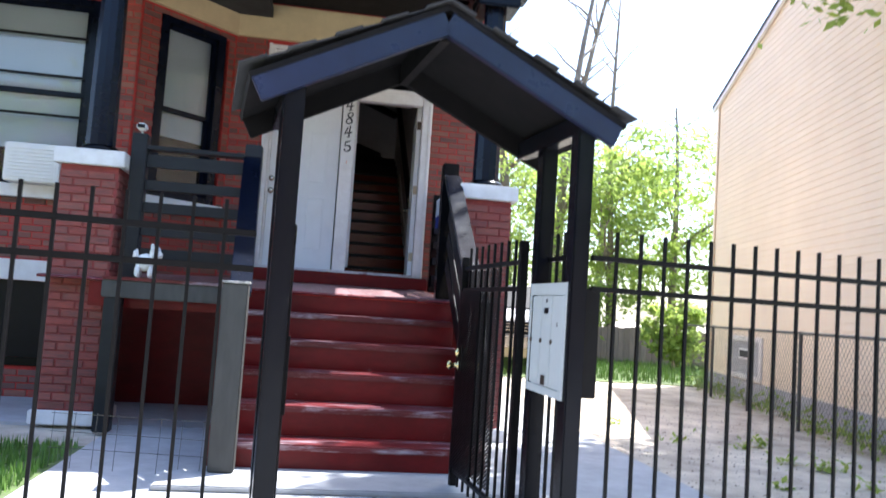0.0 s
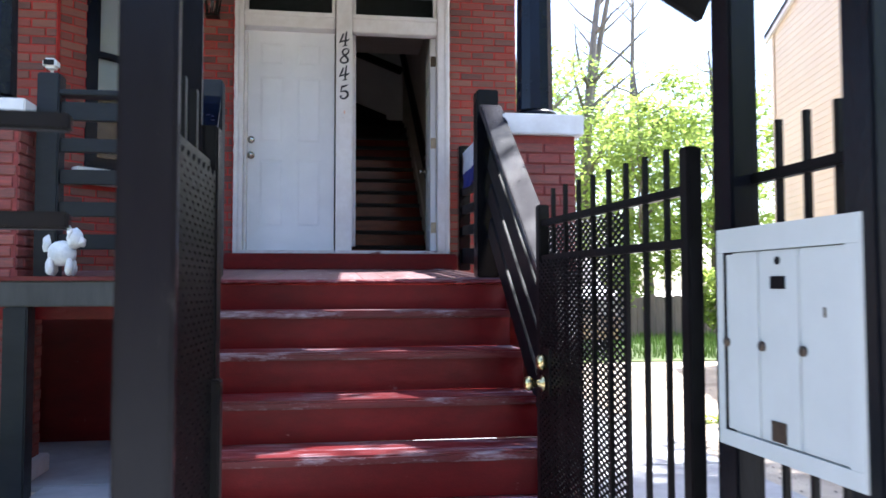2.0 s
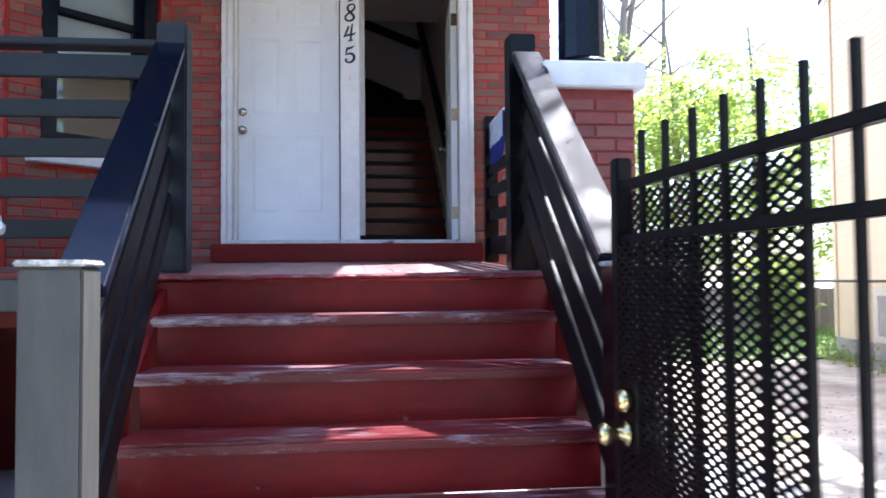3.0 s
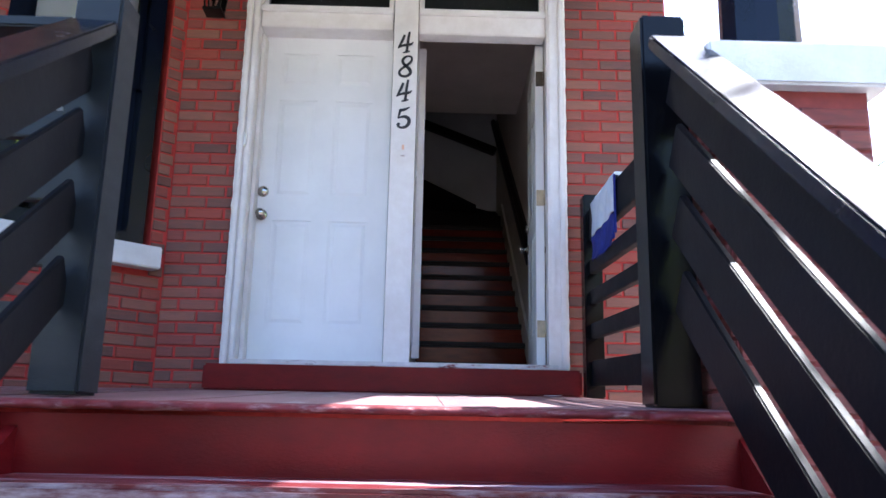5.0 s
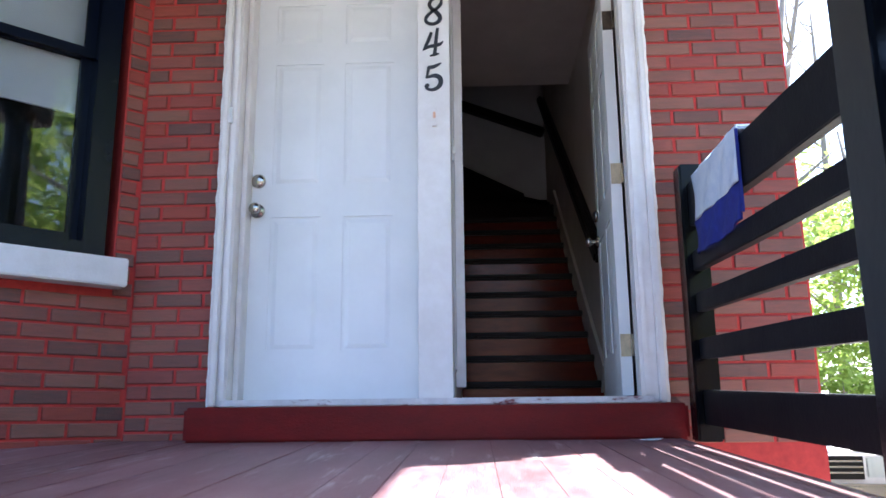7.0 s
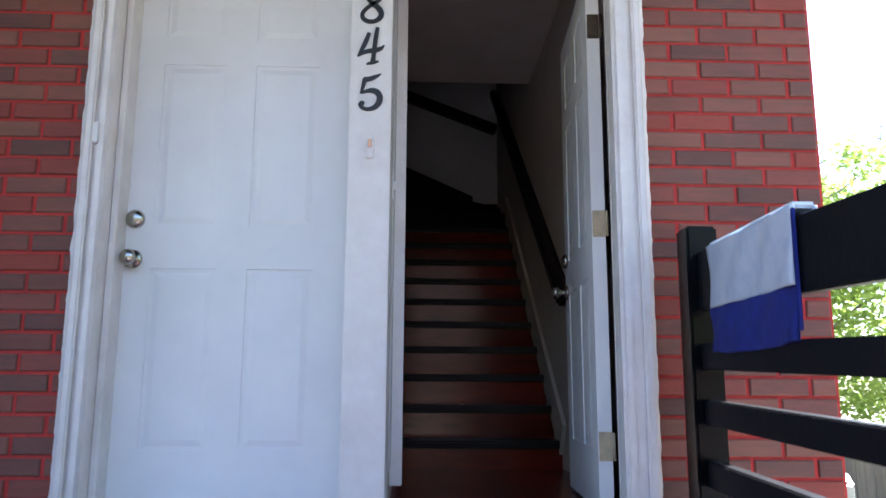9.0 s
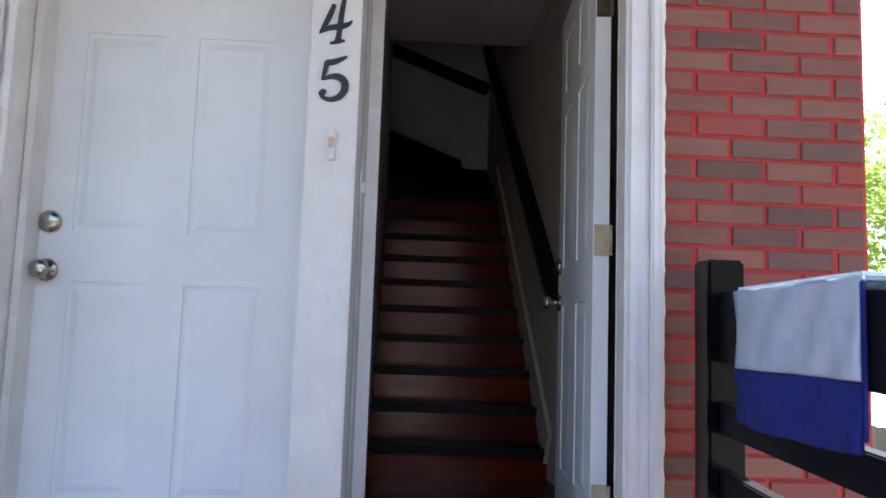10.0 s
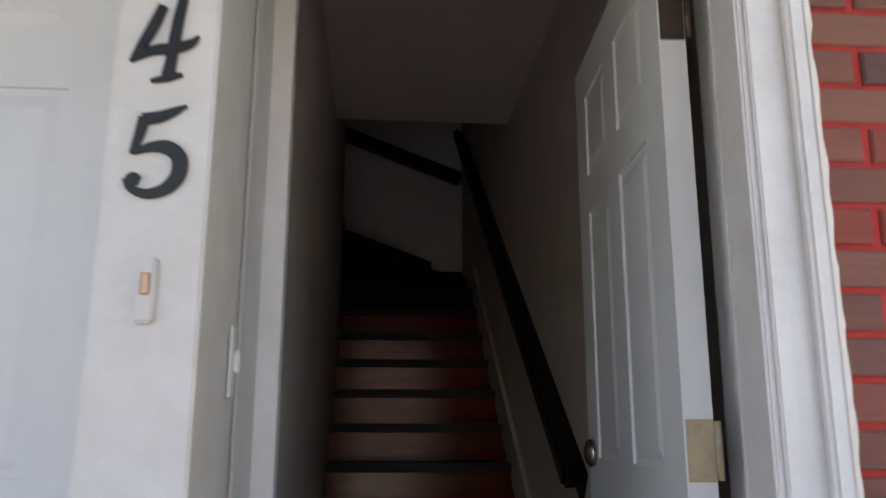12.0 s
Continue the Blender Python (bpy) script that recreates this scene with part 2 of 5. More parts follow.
M_RUBBER = mat("tyre_rubber", (0.02, 0.02, 0.02), rough=0.8, scale=20)

# ---------------------------------------------------------------- building helpers
def box(bm, x0, x1, y0, y1, z0, z1):
    v = [bm.verts.new((x, y, z)) for x in (x0, x1) for y in (y0, y1) for z in (z0, z1)]
    for f in ((0, 1, 3, 2), (4, 6, 7, 5), (0, 4, 5, 1), (2, 3, 7, 6), (0, 2, 6, 4), (1, 5, 7, 3)):
        bm.faces.new([v[i] for i in f])


def bar(bm, p, q, w, h, side=None):
    """A bar from p to q, w wide across side, h high."""
    p, q = Vector(p), Vector(q)
    d = (q - p).normalized()
    s = Vector(side) if side else d.cross(Vector((0, 0, 1)))
    if s.length < 1e-4:
        s = Vector((1, 0, 0))
    s = (s - d * s.dot(d)).normalized()
    u = s.cross(d).normalized()
    v = [bm.verts.new(e + s * a * w / 2 + u * b * h / 2) for e in (p, q) for a, b in ((-1, -1), (1, -1), (1, 1), (-1, 1))]
    for f in ((3, 2, 1, 0), (4, 5, 6, 7), (0, 1, 5, 4), (1, 2, 6, 5), (2, 3, 7, 6), (3, 0, 4, 7)):
        bm.faces.new([v[i] for i in f])


def tube(bm, pts, radii, n=12, caps=True):
    """A tapered tube through points."""
    rings = []
    for i, p in enumerate(pts):
        p = Vector(p)
        a, b = Vector(pts[max(i - 1, 0)]), Vector(pts[min(i + 1, len(pts) - 1)])
        d = (b - a).normalized()
        s = d.cross(Vector((0.31, 0.2, 0.93)))
        if s.length < 1e-3:
            s = d.cross(Vector((1, 0, 0)))
        s.normalize()
        u = s.cross(d)
        rings.append([bm.verts.new(p + (s * math.cos(2 * math.pi * k / n) + u * math.sin(2 * math.pi * k / n)) * radii[i]) for k in range(n)])
    for a, b in zip(rings, rings[1:]):
        for k in range(n):
            bm.faces.new((a[k], a[(k + 1) % n], b[(k + 1) % n], b[k]))
    if caps:
        bm.faces.new(rings[0][::-1]); bm.faces.new(rings[-1])


def lathe(bm, origin, axis, profile, n=16):
    """Rings (distance along axis, radius) round an axis."""
    o, d = Vector(origin), Vector(axis).normalized()
    tube(bm, [o + d * a for a, r in profile], [max(r, 0.0005) for a, r in profile], n)


def part(name, bm, material, parent=None, label="", bevel=0.0, smooth=False, m=None):
    """Links a bmesh as one mesh object, under a thing or part where one is given."""
    bmesh.ops.remove_doubles(bm, verts=bm.verts, dist=1e-6) if bevel else None
    bmesh.ops.recalc_face_normals(bm, faces=bm.faces)
    if bevel:
        bmesh.ops.bevel(bm, geom=bm.edges[:], offset=bevel, segments=2, affect="EDGES", clamp_overlap=True)
    if m is not None:
        bmesh.ops.transform(bm, matrix=m, verts=bm.verts)
    me = bpy.data.meshes.new(name)
    bm.to_mesh(me); bm.free()
    if smooth:
        for p in me.polygons:
            p.use_smooth = True
    me.materials.append(material)
    ob = new(name, me)
    if parent is not None:
        under(ob, parent)
    if label:
        ob["label"] = label
    return ob


def world_of(ob):
    m = ob.matrix_basis
    return world_of(ob.parent) @ ob.matrix_parent_inverse @ m if ob.parent else m.copy()


def under(ob, parent):
    ob.parent = parent
    ob.matrix_parent_inverse = world_of(parent).inverted()


def thing(name, at, label, category, group="", kind=""):
    ob = new(name)
    ob.empty_display_size = 0.05
    ob.matrix_basis = Matrix.Translation(at)
    return tagged(ob, label, category, group, kind)


def boxes(name, mat_, parent, *dims, bevel=0.0, label="", m=None):
    bm = bmesh.new()
    for d in dims:
        box(bm, *d)
    return part(name, bm, mat_, parent, label, bevel, m=m)


BRICK_MESHES = {}


def brick_mesh(length, mat_, height=0.056, out=0.009):
    key = (round(length, 2), mat_.name)
    if key not in BRICK_MESHES:
        bm = bmesh.new()
        l, h, c = key[0] / 2, height / 2, 0.004
        a = [bm.verts.new(p) for p in ((-l, 0.004, -h), (l, 0.004, -h), (l, 0.004, h), (-l, 0.004, h))]
        b = [bm.verts.new(p) for p in ((-l, -out + c, -h), (l, -out + c, -h), (l, -out + c, h), (-l, -out + c, h))]
        f = [bm.verts.new(p) for p in ((-l + c, -out, -h + c), (l - c, -out, -h + c), (l - c, -out, h - c), (-l + c, -out, h - c))]
        for r, s in ((a, b), (b, f)):
            for k in range(4):
                bm.faces.new((r[k], r[(k + 1) % 4], s[(k + 1) % 4], s[k]))
        bm.faces.new(f)
        bmesh.ops.recalc_face_normals(bm, faces=bm.faces)
        me = bpy.data.meshes.new("brick")
        bm.to_mesh(me); bm.free()
        me.materials.append(mat_)
        BRICK_MESHES[key] = me
    return BRICK_MESHES[key]


def brick_field(parent, origin, turn, width, z0, z1, holes=(), seed=0, mat_=None):
    """Running-bond bricks, each its own object, on an upright face that starts at origin and runs along its x, turned about z.
    holes: (s0, s1, z0, z1)."""
    rng = random.Random(seed)
    base = pose(origin[0], origin[1], 0, 0, 0, turn)
    pitch, course, joint = 0.213, 0.0665, 0.013
    row, z = 0, z0
    while z + course <= z1 + 0.02:
        zc = z + course / 2
        spans = [(0.0, width)]
        for s0, s1, h0, h1 in holes:
            if h0 < zc < h1:
                spans = [q for a, b in spans for q in ((a, min(b, s0)), (max(a, s1), b)) if q[1] - q[0] > 0.02]
        for a, b in spans:
            s = math.floor(a / pitch) * pitch - (pitch / 2 if row % 2 else 0)
            while s < b:
                l, r = max(s, a), min(s + pitch, b)
                if r - l > 0.045:
                    ob = new("brick", brick_mesh(r - l - joint, mat_ or M_BRICK))
                    ob.matrix_basis = base @ pose((l + r) / 2, rng.uniform(-0.001, 0.002), zc, rng.uniform(-0.6, 0.6), rng.uniform(-0.3, 0.3), 0)
                    under(ob, parent)
                s += pitch
        row += 1
        z += course

# ---------------------------------------------------------------- ground
def flat(name, mat_, x0, x1, y0, y1, z0, z1, label, category, bevel=0.0):
    return tagged(boxes(name, mat_, None, (x0, x1, y0, y1, z0, z1), bevel=bevel), label, category, kind="structure")


flat("ground", M_DIRT, -300, 300, -300, 300, -0.4, -0.03, "pale bare dirt and gravel lot", "ground")
walkway = tagged(new("pavement"), "pale concrete front walk in cast slabs", "pavement", kind="structure")
for x0, x1, y0, y1 in ((-1.73, 0.2, -4.7, -2.3), (0.21, 2.45, -4.7, -2.3), (-1.73, 0.2, -7.2, -4.71), (0.21, 2.45, -7.2, -4.71),
                       (-7, 7, -9.0, -7.21), (-7, 7, -11, -9.01), (1.62, 2.45, -2.29, 0.0), (1.62, 2.45, 0.01, 2.6), (1.62, 2.45, 2.61, 6.0), (-4.5, 1.6, -2.29, -0.6)):
    boxes("slab", M_CONC, walkway, (x0, x1, y0, y1, -0.12, 0.0), bevel=0.006)
flat("lawn_soil", M_TURF, -9, -1.74, -7.19, -3.15, -0.1, -0.01, "dark turf under the front lawn", "ground")
flat("back_lawn_soil", M_TURF, 1.7, 16, 4.6, 17.5, -0.1, -0.012, "grassy back yard turf", "ground")


def grass(name, x0, x1, y0, y1, count, h, seed, label):
    rng = random.Random(seed)
    verts, faces = [], []
    for i in range(count):
        x, y, a = rng.uniform(x0, x1), rng.uniform(y0, y1), rng.uniform(0, 6.283)
        hh, lean, w = h * rng.uniform(0.5, 1.3), rng.uniform(-0.4, 0.4), 0.004 + h * 0.05
        dx, dy = math.cos(a) * w, math.sin(a) * w
        k = len(verts)
        verts += [(x - dx, y - dy, -0.012), (x + dx, y + dy, -0.012), (x - dy * 6 * lean, y + dx * 6 * lean, hh)]
        faces.append((k, k + 1, k + 2))
    me = bpy.data.meshes.new(name)
    me.from_pydata(verts, [], faces)
    me.materials.append(M_GRASS)
    tagged(new(name, me), label, "grass", kind="stuff")


grass("lawn_grass", -5.0, -1.76, -6.0, -3.17, 16000, 0.06, 3, "bright green mown lawn grass")
grass("yard_grass", 2.6, 14, 4.8, 16, 20000, 0.14, 4, "long bright green back yard grass")

# ---------------------------------------------------------------- house shell
DECK, SILL = 1.27, 1.44
HALL_L, HALL_R, HALL_CEIL = 0.075, 1.005, 4.165
wall_front = tagged(boxes("wall_front", M_MORTAR, None,
    (-1.34, -0.95, 0.0, 0.30, 0.0, 4.05), (0.955, 1.603, 0.0, 0.30, 0.0, 4.05), (-0.95, 0.955, 0.0, 0.30, 0.0, 1.30), (-0.95, 0.955, 0.0, 0.30, 3.99, 4.05),
    (-1.34, 1.603, 0.0, 0.30, 4.05, 8.5)), "red-painted brick front wall with mottled bricks", "wall", kind="structure")
tagged(boxes("wall_right", M_COMMON, None, (1.29, 1.601, 0.30, 9.0, 0.0, 8.5)), "tan common brick side wall of the house", "wall", kind="structure")
tagged(boxes("wall_rear", M_MORTAR, None, (-6.0, 1.59, 9.0, 9.3, 0.0, 8.5)), "plain brick rear wall", "wall", kind="structure")
tagged(boxes("roof", M_SHINGLE, None, (-6.2, 1.75, -1.1, 9.4, 8.5, 8.7)), "flat dark roof of the brick house", "roof", kind="structure")
BAYL = 1.188
wall_bay = tagged(boxes("wall_bay_side", M_MORTAR, None, (0.0, BAYL, 0.0, 0.28, 0.0, 1.95), (0.0, BAYL - 0.93, 0.0, 0.28, 1.95, 3.97), (BAYL - 0.095, BAYL, 0.0, 0.28, 1.95, 3.97), (0.0, BAYL, 0.0, 0.28, 3.97, 8.5),
    m=pose(-2.18, -0.84, 0, 0, 0, 45)), "angled red-painted brick bay wall with a window", "wall", kind="structure")
# (the side wall's x runs from the outer corner to the inner one)
WIN0, WIN1 = BAYL - 0.93, BAYL - 0.095
wall_bay_front = tagged(boxes("wall_bay_front", M_MORTAR, None, (-2.55, -2.18, -0.88, -0.6, 0.0, 8.5), (-3.75, -2.55, -0.88, -0.6, 0.0, 1.95), (-3.75, -2.55, -0.88, -0.6, 3.97, 8.5), (-6.0, -3.75, -0.88, -0.6, 0.0, 8.5)),
    "red-painted brick bay front wall", "wall", kind="structure")
boxes("basement_lintel", M_STONE, wall_bay_front, (-3.9, -2.62, -0.95, -0.881, 1.12, 1.32), bevel=0.006, label="white painted stone lintel")
basement = boxes("basement_window", M_BLACK, wall_bay_front, (-3.8, -3.72, -0.91, -0.881, 0.3, 1.118), (-2.75, -2.67, -0.91, -0.881, 0.3, 1.118), (-3.72, -2.75, -0.91, -0.881, 0.3, 0.38), bevel=0.004)
boxes("pane", M_IRON, basement, (-3.72, -2.75, -0.89, -0.881, 0.381, 1.118))
tagged(boxes("wall_left", M_MORTAR, None, (-6.0, -5.7, -0.6, 9.0, 0.0, 8.5)), "plain brick side wall", "wall", kind="structure")
tagged(boxes("bay_room_lining", M_DARK, None, (-5.7, -1.0, 1.9, 2.0, 0.0, 4.3), (-1.02, -0.98, 0.3, 1.9, 0.0, 4.3), (-5.7, -0.95, -0.6, 2.0, 4.3, 4.4), (-5.7, -0.95, -0.55, 2.0, 1.0, 1.1)), "front room lining behind the bay windows, coloured dark for its gloom", "room", kind="structure")
band = bmesh.new()
box(band, -1.32, 1.60, -0.06, -0.001, 4.06, 4.46)
band_side = bmesh.new()
box(band_side, -0.02, BAYL + 0.02, -0.06, -0.001, 4.06, 4.46)
tagged(part("trim_band", band, M_CREAM, None, bevel=0.006), "cream painted band above the doors", "trim", kind="structure")
tagged(part("trim_band_side", band_side, M_CREAM, None, bevel=0.006, m=pose(-2.18, -0.84, 0, 0, 0, 45)), "cream painted band on the bay", "trim", kind="structure")
tagged(boxes("trim_band_bay", M_CREAM, None, (-6.0, -2.2, -0.94, -0.881, 4.06, 4.46), bevel=0.006), "cream painted band on the bay front", "trim", kind="structure")
porch_roof = thing("porch_roof", (-1.4, -1.1, 4.46), "dark-painted porch roof carried on columns", "roof", kind="structure")
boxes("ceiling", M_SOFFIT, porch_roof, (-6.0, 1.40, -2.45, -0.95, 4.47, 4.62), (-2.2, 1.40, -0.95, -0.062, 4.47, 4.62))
boxes("front_beam", M_BLACK, porch_roof, (-6.0, 1.50, -2.28, -2.02, 3.99, 4.469), bevel=0.01)
boxes("side_beam", M_BLACK, porch_roof, (1.12, 1.36, -2.02, -0.062, 4.30, 4.469), bevel=0.01)
boxes("fascia", M_BLACK, porch_roof, (-6.1, 1.44, -2.55, -2.45, 4.44, 4.72), (1.40, 1.44, -2.45, -0.06, 4.44, 4.72))

# ---------------------------------------------------------------- brick piers with caps and columns
def pier(x0, x1, y0, y1, seed):
    p = thing("brick_pier", ((x0 + x1) / 2, (y0 + y1) / 2, 0), "red-painted brick porch pier with white stone cap", "pier", "porch piers")
    core = boxes("core", M_PIERMORTAR, p, (x0, x1, y0, y1, 0.11, 2.089))
    boxes("plinth", M_STONE, p, (x0 - 0.05, x1 + 0.05, y0 - 0.05, y1 + 0.05, 0.0, 0.11), bevel=0.008)
    boxes("cap", M_STONE, p, (x0 - 0.05, x1 + 0.05, y0 - 0.05, y1 + 0.05, 2.09, 2.22), bevel=0.008, label="white-painted stone cap")
    brick_field(core, (x0, y0), 0, x1 - x0, 0.115, 2.085, seed=seed, mat_=M_BRICK_PIER)
    brick_field(core, (x1, y0), 90, y1 - y0, 0.115, 2.085, seed=seed + 1, mat_=M_BRICK_PIER)
    brick_field(core, (x0, y1), -90, y1 - y0, 0.115, 2.085, seed=seed + 2, mat_=M_BRICK_PIER)
    return p


def column(cx, cy):
    c = thing("porch_column", (cx, cy, 2.22), "glossy black octagonal tapered porch column", "column", "porch columns")
    bm = bmesh.new()
    prof = [(2.285, 0.122), (3.0, 0.116), (3.86, 0.102)]
    tube(bm, [(cx, cy, z) for z, r in prof], [r for z, r in prof], 12)
    part("shaft", bm, M_SKYGLOSS, c)
    bm = bmesh.new()
    lathe(bm, (cx, cy, 2.22), (0, 0, 1), [(0, 0.155), (0.03, 0.16), (0.05, 0.147), (0.066, 0.125)], 24)
    part("base_ring", bm, M_BLACK, c, smooth=True)
    boxes("capital", M_BLACK, c, (cx - 0.19, cx + 0.19, cy - 0.19, cy + 0.19, 3.86, 3.988), bevel=0.015)
    return c


pier(1.0, 1.418, -2.355, -1.94, 11)
pier(-2.335, -1.89, -2.355, -1.92, 21)
column(1.214, -2.15)
column(-2.11, -2.14)

# ---------------------------------------------------------------- porch deck and front steps
def FALL(y):
    """The deck's height: it falls a little towards the street."""
    return 1.302 + y * 0.0490


porch = thing("porch_deck", (-0.6, -1.0, DECK), "worn dark red painted wooden porch deck", "porch", kind="structure")
x, i = -2.40, 0
rng = random.Random(5)
while x < 0.97:
    w = 0.138
    bm = bmesh.new()
    box(bm, x + 0.0005, min(x + w, 0.985) - 0.0005, -2.470 + rng.uniform(-0.002, 0.002), -0.005, -0.016, rng.uniform(-0.0015, 0.0015))
    for v in bm.verts:
        v.co.z += FALL(v.co.y)
    part("plank", bm, M_DECK, porch, bevel=0.0012)
    x += w
bm = bmesh.new()
rows, n = [], 420
for k in range(n + 1):
    x = -2.39 + 3.37 * k / n
    chip = 0.006 + noise.noise((x * 2.6, 2.0, 0)) * 0.006 + max(noise.noise((x * 13, 5.0, 0)) - 0.05, 0) * 0.035 + max(noise.noise((x * 37, 9.0, 0)), 0) * 0.010
    drop = abs(noise.noise((x * 9, 7.0, 0))) * 0.010 + max(noise.noise((x * 40, 3.0, 0)), 0) * 0.006
    rows.append([bm.verts.new(p) for p in ((x, -2.440, 1.160), (x, -2.496 + chip * 0.4, 1.161 - drop * 0.4), (x, -2.510 + chip, 1.166), (x, -2.510 + chip, 1.174 - drop * 0.5), (x, -2.500 + chip, 1.1795 - drop * 0.3), (x, -2.455, 1.1835))])
for a, b in zip(rows, rows[1:]):
    for j in range(5):
        bm.faces.new((a[j], a[j + 1], b[j + 1], b[j]))
part("nosing", bm, M_EDGE, porch, "ragged worn red deck edge", smooth=True)
boxes("rim_board", M_RED, porch, (-2.0, 0.95, -2.47, -2.445, 0.96, 1.150))
boxes("joist_skirt", M_RED, porch, (0.93, 0.97, -2.44, -0.02, 1.0, 1.165))
boxes("grey_beam", M_POST, porch, (-1.86, -0.85, -2.66, -2.515, 1.035, 1.172), bevel=0.008, label="grey-green painted porch beam")
boxes("beam_top_plank", M_REDTOP, porch, (-1.86, -0.85, -2.67, -2.515, 1.173, 1.198), bevel=0.004)
boxes("under_wall", M_RED, porch, (-2.4, -0.95, -0.92, -0.87, 0.0, 1.0), (-2.44, -2.40, -1.7, -0.9, 0.0, 1.0), (-0.84, -0.81, -3.6, -0.9, 0.0, 0.2), label="dark red boarded wall under the porch")
tagged(boxes("door_sill_beam", M_RED, None, (-1.03, 1.02, -0.14, -0.002, 1.292, SILL - 0.004), bevel=0.012), "thick dark red painted beam under the doors", "beam", kind="structure")
tagged(boxes("door_threshold", M_THRESH, None, (-0.90, 0.90, -0.09, 0.24, SILL - 0.002, 1.466), bevel=0.004), "scuffed white threshold under the doors", "threshold", kind="structure")

RISE, GOING = 0.2035, 0.29
STEP0 = 1.2115
steps = thing("front_steps", (0.05, -2.8, 0), "worn dark red painted wooden front steps", "stairs", kind="structure")
for k in range(1, 6):
    zt, yf = STEP0 - RISE * k, -2.450 - GOING * k
    x0, x1 = -0.812 + 0.006 * k, 0.912 + 0.006 * k
    boxes("tread", M_REDTOP, steps, (x0, x1, yf - 0.02, yf + GOING + 0.005, zt - 0.042, zt), bevel=0.010)
    boxes("riser", M_RED, steps, (x0 + 0.02, x1 - 0.02, yf + GOING + 0.006, yf + GOING + 0.03, zt + 0.001, zt + (RISE - 0.043 if k > 1 else 0.140)))
boxes("riser", M_RED, steps, (-0.77, 0.92, -3.885, -3.86, 0.0, STEP0 - RISE * 5 - 0.043))
for x in (-0.835, 0.945):
    bm = bmesh.new()
    vs = [(x, -2.44, 1.14), (x, -2.44, 0.0), (x, -3.88, 0.0), (x, -3.88, 0.15)]
    a = [bm.verts.new(v) for v in vs]
    b = [bm.verts.new((v[0] + 0.03, v[1], v[2])) for v in vs]
    bm.faces.new(a); bm.faces.new(b[::-1])
    for k in range(4):
        bm.faces.new((a[k], b[k], b[(k + 1) % 4], a[(k + 1) % 4]))
    part("stringer", bm, M_RED, steps)
boxes("base_slab", M_CONC, steps, (-1.05, 1.2, -4.42, -3.80, 0.001, 0.035), bevel=0.008, label="rough concrete footing slab")

# ---------------------------------------------------------------- rails
def post(parent, cx, cy, z0, z1, s, mat_, name="post"):
    return boxes(name, mat_, parent, (cx - s, cx + s, cy - s, cy + s, z0, z1), bevel=0.008)


BOARDS = ((2.138, 2.25), (1.946, 2.03), (1.754, 1.842), (1.56, 1.648), (1.365, 1.455))
rail_front = thing("porch_railing", (-1.35, -2.08, DECK), "dark grey painted porch railing of horizontal boards", "railing", "porch railings")
post(rail_front, -1.772, -2.60, 0.0, 1.034, 0.062, M_GREY)
post(rail_front, -1.772, -2.185, 1.18, 2.415, 0.063, M_GREY)
post(rail_front, -0.840, -2.176, 1.20, 2.408, 0.071, M_GREY)
for z0, z1 in BOARDS:
    boxes("board", M_GREY, rail_front, (-1.708, -0.912, -2.215, -2.175, z0, z1), bevel=0.004)
boxes("cap_rail", M_GREY, rail_front, (-1.708, -0.912, -2.245, -2.12, 2.285, 2.32), bevel=0.006)

rail_side = thing("porch_railing", (0.98, -1.2, DECK), "black painted side railing of horizontal boards", "railing", "porch railings")
post(rail_side, 1.074, -0.185, 1.285, 2.405, 0.05, M_BLACK)
post(rail_side, 0.897, -2.101, 1.20, 2.422, 0.070, M_BLACK)
for z0, z1 in ((2.095, 2.275), (1.91, 1.99), (1.745, 1.82), (1.56, 1.64), (1.31, 1.44)):
    bm = bmesh.new()
    bar(bm, (1.072, -0.237, (z0 + z1) / 2 + 0.042), (1.062, -1.938, (z0 + z1) / 2 - 0.033), 0.04, z1 - z0)
    part("board", bm, M_BOARD, rail_side, bevel=0.004)


def stair_rail(top, foot, newel_x, newel_mat, label):
    """A wide sloping plank from top to foot, four boards under it, and a newel in front of its foot."""
    r = thing("stair_handrail", (foot[0], foot[1], 0), label, "handrail", "stair handrails")
    y0 = foot[1] - 0.07
    boxes("newel", newel_mat, r, (newel_x - 0.078, newel_x + 0.078, y0 - 0.075, y0 + 0.068, 0.036, 1.19), bevel=0.008)
    boxes("newel_cap", M_NEWELTOP, r, (newel_x - 0.086, newel_x + 0.086, y0 - 0.083, y0 + 0.072, 1.191, 1.207), bevel=0.005, label="worn pale newel top")
    p, q = Vector(top), Vector(foot)
    bm = bmesh.new()
    bar(bm, p, q, 0.14, 0.042)
    part("top_plank", bm, M_SKYGLOSS, r, bevel=0.006, label="glossy wide top plank")
    for drop, h in ((0.125, 0.14), (0.33, 0.135), (0.545, 0.135), (0.765, 0.135)):
        d = Vector((0, 0, -drop))
        bm = bmesh.new()
        bar(bm, p + d, q + d, 0.022, h)
        part("board", bm, M_BOARD, r, bevel=0.004)
    return r


stair_rail((-0.845, -2.25, 2.285), (-0.695, -3.94, 1.125), -0.713, M_POST, "black painted sloping stair handrail with grey newel")
stair_rail((0.895, -2.25, 2.285), (0.912, -3.56, 1.215), 0.925, M_BLACK, "black painted sloping stair handrail")

